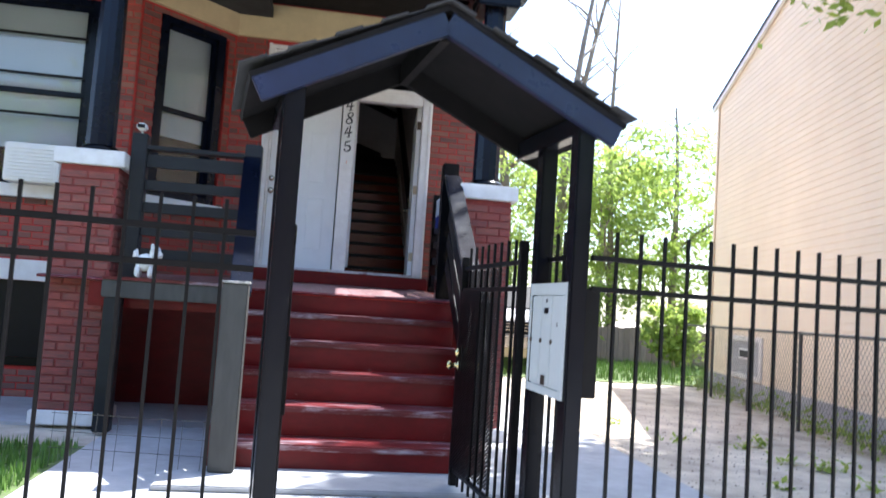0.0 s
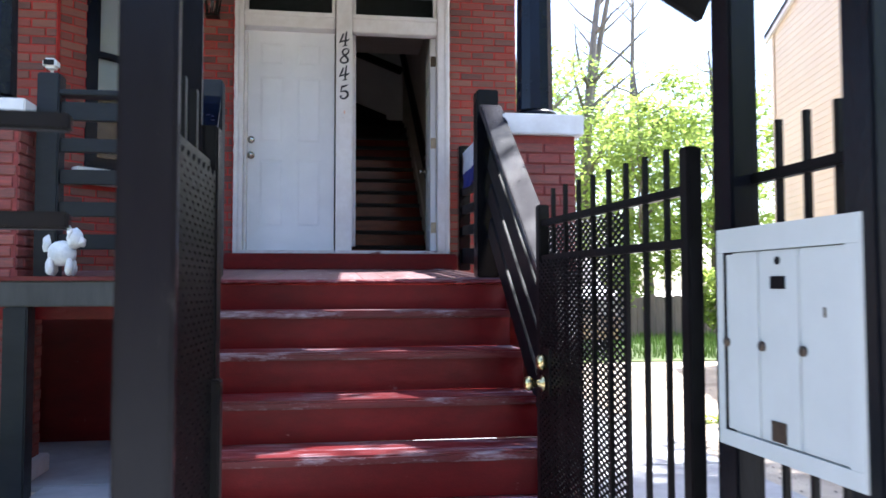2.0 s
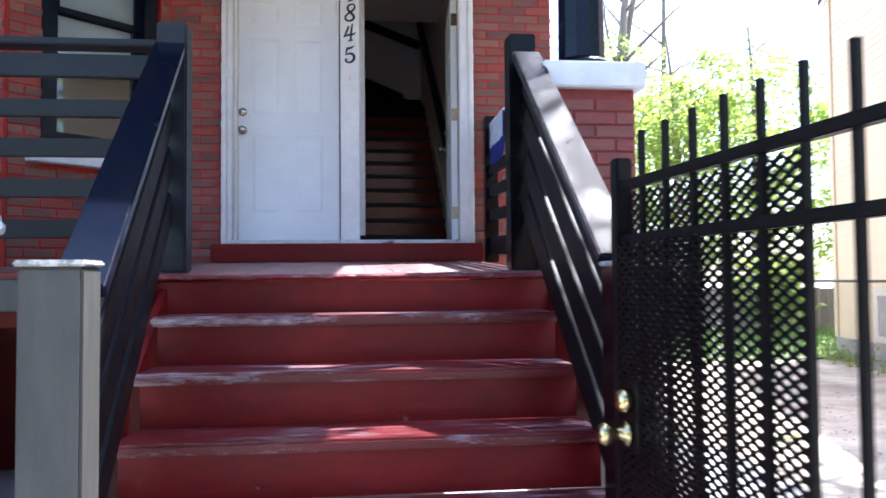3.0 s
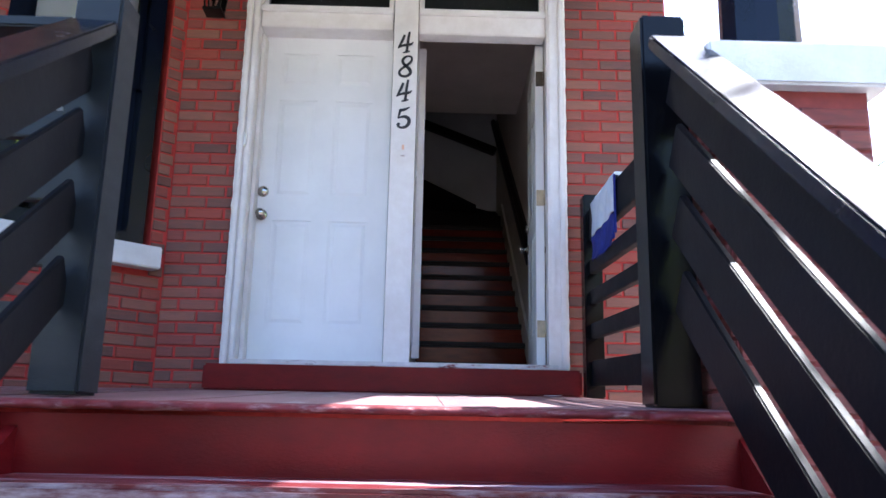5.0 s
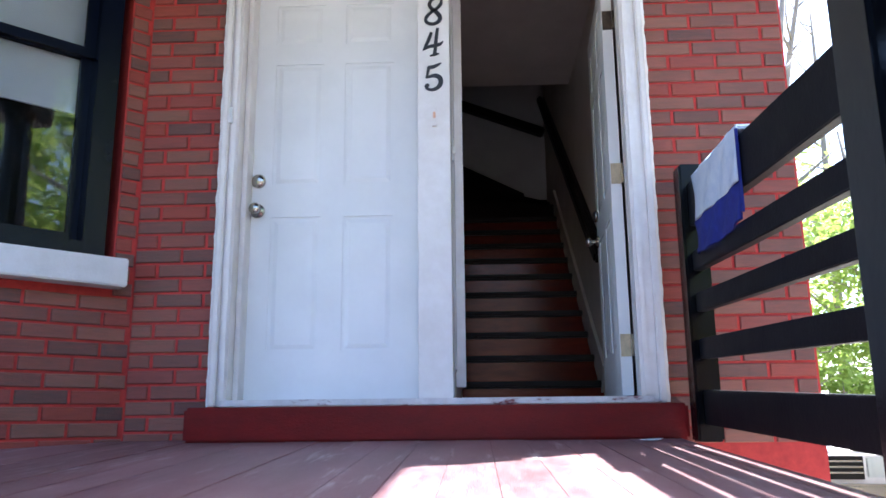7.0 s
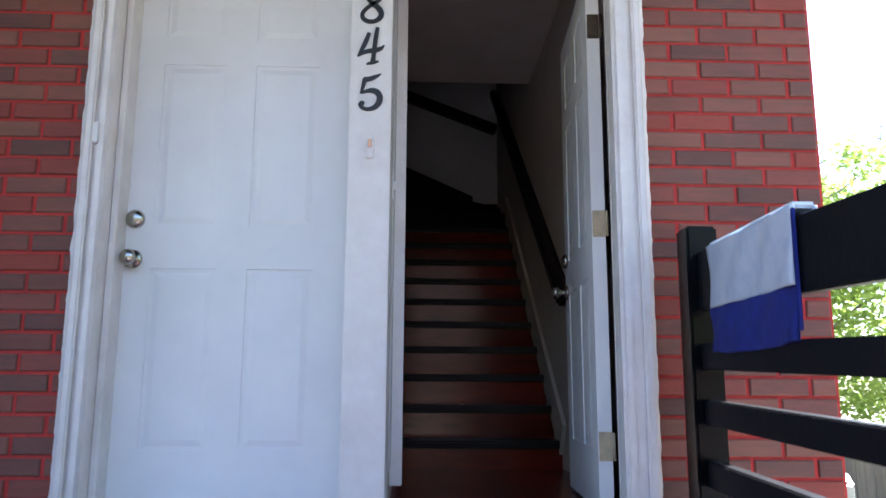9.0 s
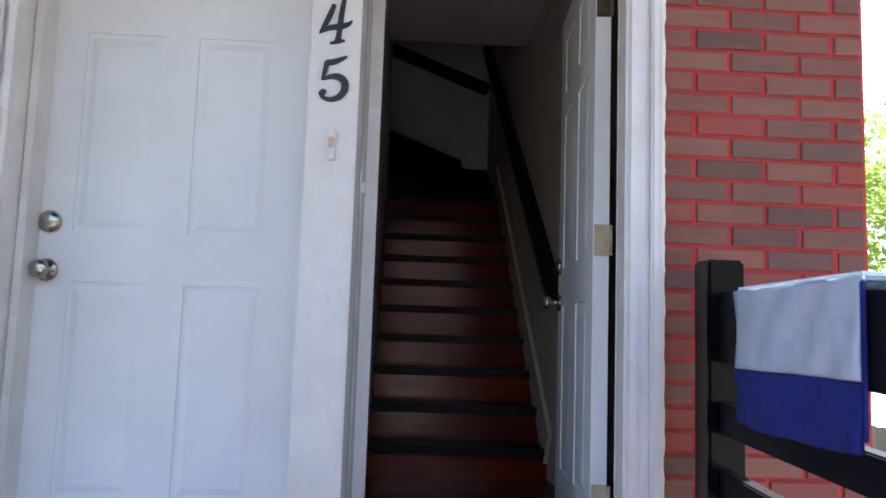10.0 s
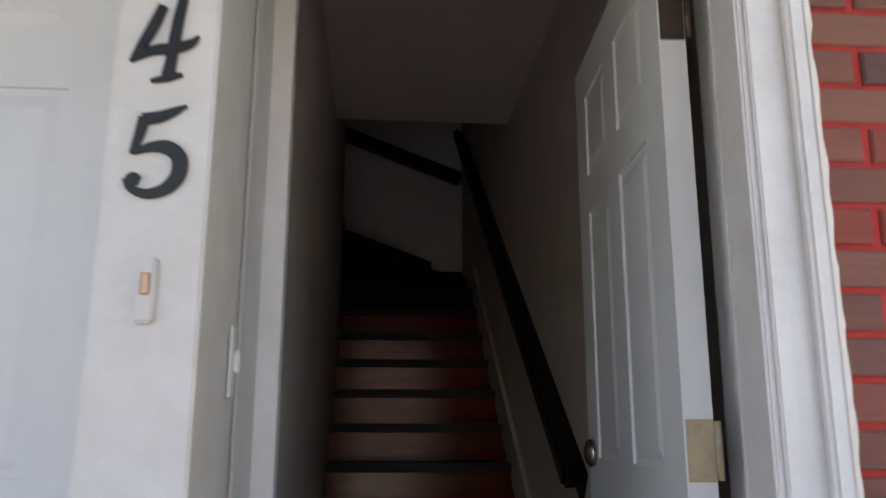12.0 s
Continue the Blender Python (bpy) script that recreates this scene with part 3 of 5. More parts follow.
# ---------------------------------------------------------------- door unit
unit = thing("door_frame", (0, 0, SILL), "white painted double door frame with transom windows", "door frame", kind="structure")
FY0, FY1 = -0.05, 0.235
for n, x0, x1 in (("left_jamb", -0.95, -0.885), ("mullion", -0.070, 0.076), ("right_jamb", 0.855, 0.955)):
    boxes(n, M_TRIM, unit, (x0, x1, FY0, 0.035 if n == "right_jamb" else FY1, 1.467 if n == "mullion" else SILL, 3.99), bevel=0.004)
for n, x0, x1, y0 in (("moulding", -0.884, -0.862, 0.03), ("moulding", 0.8555, 0.870, 0.0355)):
    boxes(n, M_TRIM, unit, (x0, x1, y0, 0.20 if x0 < 0 else 0.05, 1.467, 3.46), bevel=0.004)
boxes("backband", M_TRIM, unit, (-0.958, -0.925, -0.075, -0.051, SILL, 4.01), bevel=0.006)
boxes("backband", M_TRIM, unit, (0.925, 0.960, -0.075, -0.051, SILL, 4.01), bevel=0.006)
for x0, x1, y1 in ((-0.915, -0.890, -0.060), (0.866, 0.892, -0.060)):
    boxes("bead", M_TRIM, unit, (x0, x1, y1, -0.0505, SILL + 0.03, 3.94), bevel=0.003)
for x0, x1 in ((-0.884, -0.079), (0.079, 0.854)):
    boxes("header", M_TRIM, unit, (x0, x1, -0.02, FY1 if x0 < 0 else 0.09, 3.49 if x0 < 0 else 3.468, 3.61), bevel=0.006)
    boxes("head_moulding", M_TRIM, unit, (x0, x1, -0.045, -0.021, 3.585, 3.625), bevel=0.006)
    boxes("top_rail", M_TRIM, unit, (x0, x1, -0.02, FY1, 3.87, 3.99), bevel=0.006)
    win = boxes("transom_sash", M_TRIM, unit, (x0, x0 + 0.03, 0.02, 0.07, 3.611, 3.869), (x1 - 0.03, x1, 0.02, 0.07, 3.611, 3.869), (x0 + 0.03, x1 - 0.03, 0.02, 0.07, 3.611, 3.64), (x0 + 0.03, x1 - 0.03, 0.02, 0.07, 3.84, 3.869))
    boxes("pane", M_GLASS, win, (x0 + 0.03, x1 - 0.03, 0.04, 0.046, 3.64, 3.84))
    # Dark sheet in place of the unlit space behind the transom.
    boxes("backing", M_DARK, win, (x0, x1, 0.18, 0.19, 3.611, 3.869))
for xe, sg, sd in ((-0.959, -1, 3.0), (0.961, 1, 8.0)):            # paint slopped past the frame on to the brick
    bm = bmesh.new()
    prev = None
    for k in range(190):
        z = SILL + 2.56 * k / 189
        w = 0.010 + 0.012 * noise.noise((z * 16, sd, 0)) + 0.010 * max(noise.noise((z * 50, sd, 4)), 0)
        cur = [bm.verts.new(p) for p in ((xe - sg * 0.010, -0.0775, z), (xe + sg * max(w, 0.001) * 0.45, -0.068, z), (xe + sg * max(w, 0.001) * 0.4, -0.004, z))]
        if prev:
            for j in range(2):
                bm.faces.new((prev[j], prev[j + 1], cur[j + 1], cur[j]))
        prev = cur
    part("paint_edge", bm, M_TRIM, unit, "ragged white paint edge on the brick")
boxes("head_cap", M_TRIM, unit, (-0.95, 0.955, -0.06, -0.021, 3.95, 4.0), bevel=0.006)
boxes("rebate", M_TRIM, unit, (0.918, 0.955, 0.036, 0.235, SILL, 3.99))
boxes("lining", M_TRIM, unit, (0.0765, 0.082, 0.236, 0.44, 1.60, 3.60), bevel=0.003)
boxes("stop", M_TRIM, unit, (0.0765, 0.124, 0.441, 0.50, 1.53, 3.60), bevel=0.003)


def six_panel_door(name, w, h, label):
    """A six-panel leaf in its own frame: x from 0 to w, face at y = 0, z from 0 to h."""
    d = thing(name, (0, 0, 0), label, "door")
    boxes("leaf", M_WHITE, d, (0, w, 0.006, 0.044, 0, h))
    cols = ((0.0, 0.115), (0.115 + (w - 0.335) / 2, 0.22 + (w - 0.335) / 2), (w - 0.115, w))
    rows = ((0.0, 0.21), (0.835, 0.985), (1.60, 1.70), (h - 0.11, h))
    for side in (0.0, 0.044):
        o = (side, side + 0.006) if side == 0.0 else (0.044, 0.050)
        for a, b in cols:
            boxes("stile", M_WHITE, d, (a, b, o[0], o[1], 0, h))
        for a, b in rows:
            for c0, c1 in ((cols[0][1], cols[1][0]), (cols[1][1], cols[2][0])):
                boxes("rail", M_WHITE, d, (c0, c1, o[0], o[1], a, b))
        for (r0, r1), (r2, r3) in zip(rows, rows[1:]):
            for c0, c1 in ((cols[0][1], cols[1][0]), (cols[1][1], cols[2][0])):
                bm = bmesh.new()
                y0, y1 = (0.0065, 0.001) if side == 0.0 else (0.0435, 0.049)
                x0, x1, z0, z1 = c0 + 0.012, c1 - 0.012, r1 + 0.012, r2 - 0.012
                a = [bm.verts.new(p) for p in ((x0, y0, z0), (x1, y0, z0), (x1, y0, z1), (x0, y0, z1))]
                g = 0.022
                b = [bm.verts.new(p) for p in ((x0 + g, y1, z0 + g), (x1 - g, y1, z0 + g), (x1 - g, y1, z1 - g), (x0 + g, y1, z1 - g))]
                for k in range(4):
                    bm.faces.new((a[k], a[(k + 1) % 4], b[(k + 1) % 4], b[k]))
                bm.faces.new(b)
                part("panel", bm, M_WHITE, d)
    return d


def knob(parent, x, z, y0, out, mat_, name="door_knob"):
    bm = bmesh.new()
    lathe(bm, (x, y0, z), (0, out, 0), [(0, 0.033), (0.006, 0.034), (0.010, 0.028), (0.014, 0.014), (0.034, 0.013), (0.040, 0.020), (0.050, 0.027), (0.060, 0.027), (0.068, 0.020), (0.070, 0.002)], 20)
    part(name, bm, mat_, parent, "round metal door knob", smooth=True)


def deadbolt(parent, x, z, y0, out, mat_):
    bm = bmesh.new()
    lathe(bm, (x, y0, z), (0, out, 0), [(0, 0.033), (0.010, 0.034), (0.018, 0.027), (0.022, 0.016), (0.023, 0.001)], 20)
    part("deadbolt", bm, mat_, parent, "round deadbolt cylinder", smooth=True)


closed = six_panel_door("door_1", 0.800, 2.022, "closed white six-panel front door with metal knob")
knob(closed, 0.052, 0.866, 0.0, -1, M_CHROME)
deadbolt(closed, 0.052, 1.010, 0.0, -1, M_CHROME)
closed.matrix_basis = pose(-0.883, 0.128, 1.470)
opened = six_panel_door("door_2", 0.765, 2.03, "open white six-panel front door with metal knob")
knob(opened, 0.700, 0.85, 0.050, 1, M_CHROME)
knob(opened, 0.700, 0.85, 0.0, -1, M_CHROME)
deadbolt(opened, 0.705, 0.995, 0.050, 1, M_CHROME)
for z, mt, lb in ((1.80, M_BRONZE, "dark bronze hinge"), (1.02, M_TANHINGE, "cream-painted hinge"), (0.22, M_TANHINGE, "cream-painted hinge")):
    bm = bmesh.new()
    box(bm, -0.0028, -0.0005, 0.002, 0.047, z - 0.05, z + 0.05)
    bm2 = part("hinge", bm, mt, opened, lb, bevel=0.0008)
    bm = bmesh.new()
    tube(bm, [(-0.007, -0.004, z - 0.047), (-0.007, -0.004, z + 0.047)], [0.006, 0.006], 10)
    part("hinge_pin", bm, mt, bm2, smooth=True)
opened.matrix_basis = pose(0.866, 0.165, 1.475, 0, 0, 86.5)


# pen strokes on a grid of 100 to the figure's height: (x, y, pen width) along each stroke
FIGURES = {
    "4": (((16, 50, 9), (12, 25, 11), (9, -5, 12), (7, -32, 11)), ((-5, 35, 9), (-13, 11, 12), (-23, -11, 10), (-33, -29, 3)),
          ((-32, -28, 3), (-13, -15, 10), (10, -13, 12), (27, -7, 9), (34, 2, 2)), ((7, -28, 10), (6, -44, 14)), ((-11, -50, 3), (5, -46, 8), (20, -42, 3))),
    "8": (((27, 45, 9), (14, 49, 6), (-3, 43, 10), (-13, 26, 12), (-7, 11, 12), (12, -4, 14), (25, -20, 15), (24, -35, 13), (9, -47, 10), (-10, -48, 11),
           (-25, -37, 11), (-23, -21, 10), (-7, -5, 9), (13, 8, 10), (28, 24, 11), (30, 38, 9), (27, 45, 7)),),
    "5": (((-16, 33, 12), (0, 35, 12), (15, 42, 9), (27, 49, 2)), ((-14, 35, 11), (-18, 14, 9), (-23, -4, 5)),
          ((-22, -3, 4), (-6, 4, 9), (11, 5, 14), (25, -6, 16), (25, -26, 15), (13, -41, 12), (-6, -47, 9), (-22, -41, 8), (-26, -30, 8)), ((-25, -33, 10), (-19, -30, 15), (-14, -32, 8))),
}


def numeral(ch, z):
    """A bold script figure cut from thin black stock."""
    bm = bmesh.new()
    size = 0.00138
    for layer, stroke in enumerate(FIGURES[ch]):
        pts = []
        for a, b in zip(stroke, stroke[1:]):
            pts += [tuple(a[i] + (b[i] - a[i]) * f / 4 for i in range(3)) for f in range(4)]
        pts.append(stroke[-1])
        for _ in range(3):
            pts = [pts[0]] + [tuple((p[i] + 2 * q[i] + r_[i]) / 4 for i in range(3)) for p, q, r_ in zip(pts, pts[1:], pts[2:])] + [pts[-1]]
        depth = 0.0060 + 0.0003 * layer
        rows = []
        for k, (x, y, w) in enumerate(pts):
            a, b = pts[max(k - 1, 0)], pts[min(k + 1, len(pts) - 1)]
            d = Vector((b[0] - a[0], b[1] - a[1])).normalized()
            n = Vector((-d.y, d.x)) * w * 0.5
            rows.append([bm.verts.new(((x + sg * n.x) * size, -t, (y + sg * n.y) * size)) for sg, t in ((1, 0), (1, depth), (-1, depth), (-1, 0))])
        for p, q in zip(rows, rows[1:]):
            for k in range(4):
                bm.faces.new((p[k], p[(k + 1) % 4], q[(k + 1) % 4], q[k]))
        bm.faces.new(rows[0]); bm.faces.new(rows[-1])
    ob = part("house_number", bm, M_INK, m=pose(0.002, -0.0505, z))
    tagged(ob, "black script numeral %s on the white door mullion" % ch, "house number", "house numbers")


for ch, z in (("4", 3.389), ("8", 3.232), ("4", 3.076), ("5", 2.904)):
    numeral(ch, z)
bell = thing("doorbell", (0.006, -0.055, 2.709), "small cream doorbell with peach lit button", "doorbell")
boxes("body", M_TRIM, bell, (-0.006, 0.018, -0.064, -0.051, 2.664, 2.752), bevel=0.003)
boxes("button", M_PEACH, bell, (0.0, 0.012, -0.067, -0.0642, 2.70, 2.73), bevel=0.002, label="peach-coloured button")
sensor = boxes("door_sensor", M_PLASTIC, None, (-0.925, -0.908, -0.072, -0.051, 2.70, 2.775), bevel=0.003)
tagged(sensor, "small white plastic sensor on the door frame", "sensor")

# ---------------------------------------------------------------- entrance hall and inner stairs
F0 = 1.462
tagged(boxes("floor", M_STAIR, None, (HALL_L, HALL_R, 0.236, 1.86, F0 - 0.15, F0)), "dark varnished wooden hall floor", "floor", kind="structure")
tagged(boxes("wall_hall_left", M_PLASTER, None, (-0.05, HALL_L, 0.301, 4.0, 1.3, 7.0), (0.0, HALL_L, 0.2355, 0.301, 1.3, 4.2)), "beige plaster hall wall", "wall", kind="structure")
tagged(boxes("wall_hall_right", M_PLASTER, None, (HALL_R, 1.289, 0.301, 5.3, 1.3, 7.0)), "beige plaster hall wall beside the stairs", "wall", kind="structure")
tagged(boxes("wall_hall_back", M_PLASTERW, None, (-2.5, HALL_R, 5.19, 5.3, 1.3, 7.0)), "white plaster wall at the stair turn", "wall", kind="structure")
tagged(boxes("wall_stair_upper", M_PLASTER, None, (-2.5, -0.051, 3.9, 4.0, 3.0, 7.0), (-2.6, -2.5, 3.9, 5.3, 3.0, 7.0)), "plaster walls of the upper stairwell", "wall", kind="structure")
tagged(boxes("ceiling", M_PLASTER, None, (HALL_L, HALL_R, 0.301, 2.92, HALL_CEIL, HALL_CEIL + 0.2), (-2.6, 1.3, 0.3, 5.3, 7.0, 7.1)), "beige hall ceiling ending at the stairwell", "ceiling", kind="structure")
tagged(boxes("wall_stairwell_front", M_PLASTER, None, (HALL_L, HALL_R, 2.80, 2.92, HALL_CEIL + 0.2, 7.0)), "plaster wall above the hall ceiling", "wall", kind="structure")
stairs = thing("hall_stairs", (0.5, 3.0, F0), "glossy dark brown wooden indoor stairs turning left", "stairs", kind="structure")
for k in range(1, 11):
    yk, zk = 1.82 + 0.25 * (k - 1), 1.43 + 0.187 * k
    boxes("riser", M_STAIR, stairs, (HALL_L + 0.005, HALL_R - 0.005, yk + 0.02, yk + 0.045, zk - 0.187, zk - 0.046))
    boxes("tread", M_DARKWOOD, stairs, (HALL_L + 0.005, HALL_R - 0.005, yk - 0.012, yk + 0.27, zk - 0.045, zk), bevel=0.012)
for j in range(3):                       # winders round the inner corner
    zk = 1.43 + 0.187 * (11 + j)
    pts = [((HALL_L, 4.1), (HALL_R, 4.32), (HALL_R, 5.19), (HALL_L, 5.19)), ((HALL_L, 4.12), (HALL_R, 4.9), (HALL_R, 5.19), (HALL_L, 5.19)), ((HALL_L, 4.15), (0.75, 5.19), (HALL_L, 5.19))][j]
    bm = bmesh.new()
    a = [bm.verts.new((x, y, zk - 0.187)) for x, y in pts]
    b = [bm.verts.new((x, y, zk)) for x, y in pts]
    bm.faces.new(a[::-1]); bm.faces.new(b)
    for k in range(len(a)):
        bm.faces.new((a[k], a[(k + 1) % len(a)], b[(k + 1) % len(a)], b[k]))
    part("winder", bm, M_DARKWOOD, stairs)
for j in range(6):
    zk, xk = 1.43 + 0.187 * (14 + j), HALL_L - 0.02 - 0.25 * j
    boxes("upper_step", M_DARKWOOD, stairs, (xk - 0.27, xk, 4.0, 5.19, zk - 0.2, zk))
bm = bmesh.new()
bar(bm, (HALL_R - 0.012, 1.78, 1.62), (HALL_R - 0.012, 4.35, 3.545), 0.022, 0.20)
part("skirt_board", bm, M_PLASTER, stairs)
bm = bmesh.new()
vs = [(HALL_R - 0.002, 3.3), (HALL_R - 0.002, 3.775), (0.80, 3.775), (-0.10, 4.165), (-1.2, 4.77), (-1.2, 3.3)]
a = [bm.verts.new((x, 5.165, z)) for x, z in vs]
b = [bm.verts.new((x, 5.188, z)) for x, z in vs]
bm.faces.new(a); bm.faces.new(b[::-1])
for k in range(6):
    bm.faces.new((a[k], b[k], b[(k + 1) % 6], a[(k + 1) % 6]))
part("wall_string", bm, M_DARKWOOD, stairs)
rail = thing("wall_handrail", (0.97, 3.0, 2.4), "dark varnished wooden wall handrail turning at the corner", "handrail")
bm = bmesh.new()
bar(bm, (0.955, 1.50, 2.36), (0.955, 5.10, 4.95), 0.06, 0.075)
part("rail", bm, M_DARKWOOD, rail, bevel=0.015)
bm = bmesh.new()
bar(bm, (1.008, 1.52, 2.33), (1.008, 5.15, 4.94), 0.02, 0.13)
part("backing_board", bm, M_DARKWOOD, rail, bevel=0.004)
bm = bmesh.new()
bar(bm, (0.99, 5.12, 4.55), (-0.9, 5.12, 5.27), 0.06, 0.12)
part("rail", bm, M_DARKWOOD, rail, bevel=0.015)
switch = thing("light_switch", (HALL_L, 0.0, 2.5), "white light switch on the inner door jamb", "switch")
boxes("plate", M_PLASTIC, switch, (0.0785, 0.084, 0.16, 0.20, 2.575, 2.69), bevel=0.002)
boxes("toggle", M_PLASTIC, switch, (0.0842, 0.094, 0.175, 0.185, 2.615, 2.65), bevel=0.002)

# ---------------------------------------------------------------- bay windows
BAY = pose(-2.21, -0.87, 0.022, 0, 0, 45)


def window(name, x0, x1, m, label, mid, shade_z):
    w = thing(name, m @ Vector(((x0 + x1) / 2, 0, 2.05)), label, "window", kind="structure")
    f = 0.095
    boxes("window_frame", M_SKYGLOSS, w, (x0, x0 + f, -0.012, 0.14, 2.05, 3.97), (x1 - f, x1, -0.012, 0.14, 2.05, 3.97), (x0 + f, x1 - f, -0.012, 0.14, 2.05, 2.12), (x0 + f, x1 - f, -0.012, 0.14, 3.90, 3.97), bevel=0.004, m=m)
    for k, (a, b, y) in enumerate(((2.12, mid + 0.02, 0.075), (mid - 0.02, 3.90, 0.045))):
        g = 0.045
        x2, x3 = x0 + f, x1 - f
        s = boxes("sash", M_SKYGLOSS, w, (x2, x2 + g, y, y + 0.028, a, b), (x3 - g, x3, y, y + 0.028, a, b), (x2 + g, x3 - g, y, y + 0.028, a, a + g), (x2 + g, x3 - g, y, y + 0.028, b - g, b), bevel=0.003, m=m)
        boxes("pane", M_GLASS, s, (x2 + g, x3 - g, y + 0.011, y + 0.016, a + g, b - g), m=m)
    boxes("roller_shade", M_SHADE, w, (x0 + 0.096, x1 - 0.096, 0.118, 0.122, shade_z, 3.95), (x0 + 0.096, x1 - 0.096, 0.114, 0.126, shade_z - 0.02, shade_z), label="pale roller shade pulled half down", m=m)
    # Added near-black sheet stands for the unlit room, so the panes mirror outdoors.
    boxes("dark_curtain", M_SOFFIT, w, (x0 + 0.05, x1 - 0.05, 0.20, 0.21, 2.03, 3.97), label="dark sheet added behind the glass for the unlit room", m=m)
    boxes("window_sill", M_STONE, w, (x0 - 0.10, x1 + 0.075, -0.10, 0.14, 1.925, 2.048), bevel=0.006, label="white painted stone sill", m=m)
    return w


window("window_1", WIN0, WIN1, BAY, "black-framed sash window with pale shade in the bay", 3.0, 2.74)
front_window = window("window_2", -3.74, -2.56, pose(0, -0.88, 0), "black-framed wide sash window with shade and bars", 3.0, 2.45)
for z in (2.75, 3.15, 3.55):
    boxes("window_bar", M_IRON, front_window, (-3.70, -2.60, -0.882, -0.866, z, z + 0.025))
ac = thing("air_conditioner", (-2.95, -1.05, 2.05), "white window air conditioner on the bay sill", "air conditioner")
body_ = boxes("body", M_PLASTIC, ac, (-3.22, -2.72, -1.18, -0.82, 2.051, 2.42), bevel=0.012)
for k in range(9):
    boxes("louvre", M_PLASTIC, ac, (-3.18, -2.76, -1.19, -1.181, 2.09 + 0.034 * k, 2.108 + 0.034 * k))

# ---------------------------------------------------------------- wall lamp, camera, towel, small things on the porch
lamp = thing("wall_lamp", (-1.15, -0.10, 3.62), "black coach lantern on the brick wall, unlit", "lamp")
boxes("back_plate", M_IRON, lamp, (-1.19, -1.11, -0.016, -0.002, 3.58, 3.74), bevel=0.004)
boxes("arm", M_IRON, lamp, (-1.165, -1.135, -0.12, -0.017, 3.70, 3.725))
bm = bmesh.new()
lathe(bm, (-1.15, -0.11, 3.725), (0, 0, 1), [(0, 0.085), (0.012, 0.085), (0.05, 0.03), (0.06, 0.012), (0.075, 0.010)], 4)
part("cap", bm, M_IRON, lamp)
bm = bmesh.new()
for k in range(4):
    a = math.pi / 4 + k * math.pi / 2
    bar(bm, (-1.15 + 0.095 * math.cos(a), -0.11 + 0.095 * math.sin(a), 3.724), (-1.15 + 0.06 * math.cos(a), -0.11 + 0.06 * math.sin(a), 3.53), 0.010, 0.010, (1, 0, 0))
box(bm, -1.205, -1.095, -0.165, -0.055, 3.515, 3.53)
part("cage", bm, M_IRON, lamp)
bm = bmesh.new()
lathe(bm, (-1.15, -0.11, 3.54), (0, 0, 1), [(0, 0.012), (0.03, 0.014), (0.08, 0.026), (0.12, 0.026), (0.15, 0.004)], 12)
part("bulb", bm, M_GLASS, lamp, smooth=True)

cctv = thing("security_camera", (-1.772, -2.185, 2.416), "small white security camera on the railing post", "camera")
bm = bmesh.new()
lathe(bm, (-1.772, -2.185, 2.416), (0, 0, 1), [(0, 0.028), (0.006, 0.026), (0.012, 0.010), (0.03, 0.009)], 14)
part("foot", bm, M_PLASTIC, cctv, smooth=True)
cm = boxes("housing", M_PLASTIC, cctv, (-1.812, -1.732, -2.245, -2.155, 2.445, 2.505), bevel=0.015)
boxes("lens_window", M_IRON, cm, (-1.802, -1.742, -2.251, -2.2455, 2.46, 2.492), bevel=0.002, label="dark lens window")

towel = thing("towel", (1.069, -0.635, 2.30), "white and royal blue terry towel hung over the side rail", "towel")
TM = pose(1.069, -0.635, 0, 0, 0, 89.7)


def cloth(name, mat_, z0, z1, side, seed):
    """A soft sheet hanging from the rail; x runs along the rail."""
    bm = bmesh.new()
    nx, nz = 26, 20
    g = []
    for j in range(nz + 1):
        row = []
        for i in range(nx + 1):
            u, v = i / nx, j / nz
            x = -0.27 + 0.54 * u
            z = z0 + (z1 - z0) * v
            if j == 0 and name == "blue_half":
                z += 0.03 * abs(2 * u - 1) ** 6
            y = side * (0.026 + 0.006 * math.sin(9 * u + seed) * (1.2 - v) + 0.004 * math.sin(21 * u + 5 * v))
            row.append(bm.verts.new((x, y, z)))
        g.append(row)
    for j in range(nz):
        for i in range(nx):
            bm.faces.new((g[j][i], g[j][i + 1], g[j + 1][i + 1], g[j + 1][i]))
    r = bmesh.ops.extrude_face_region(bm, geom=bm.faces[:])
    bmesh.ops.translate(bm, verts=[v for v in r["geom"] if isinstance(v, bmesh.types.BMVert)], vec=(0, side * 0.007, 0))
    return part(name, bm, mat_, towel, smooth=True, m=TM)


cloth("white_half", M_PALE, 2.126, 2.312, 1, 1)
cloth("blue_half", M_BLUE, 1.990, 2.125, 1, 1)
cloth("back_half", M_PALE, 2.17, 2.312, -1, 2)
bm = bmesh.new()
box(bm, -0.27, 0.27, -0.033, 0.033, 2.306, 2.322)
part("fold", bm, M_PALE, towel, bevel=0.010, m=TM)
bm = bmesh.new()
box(bm, -0.274, -0.269, 0.024, 0.036, 2.02, 2.305)
part("hem", bm, M_BLUE, towel, bevel=0.003, m=TM)

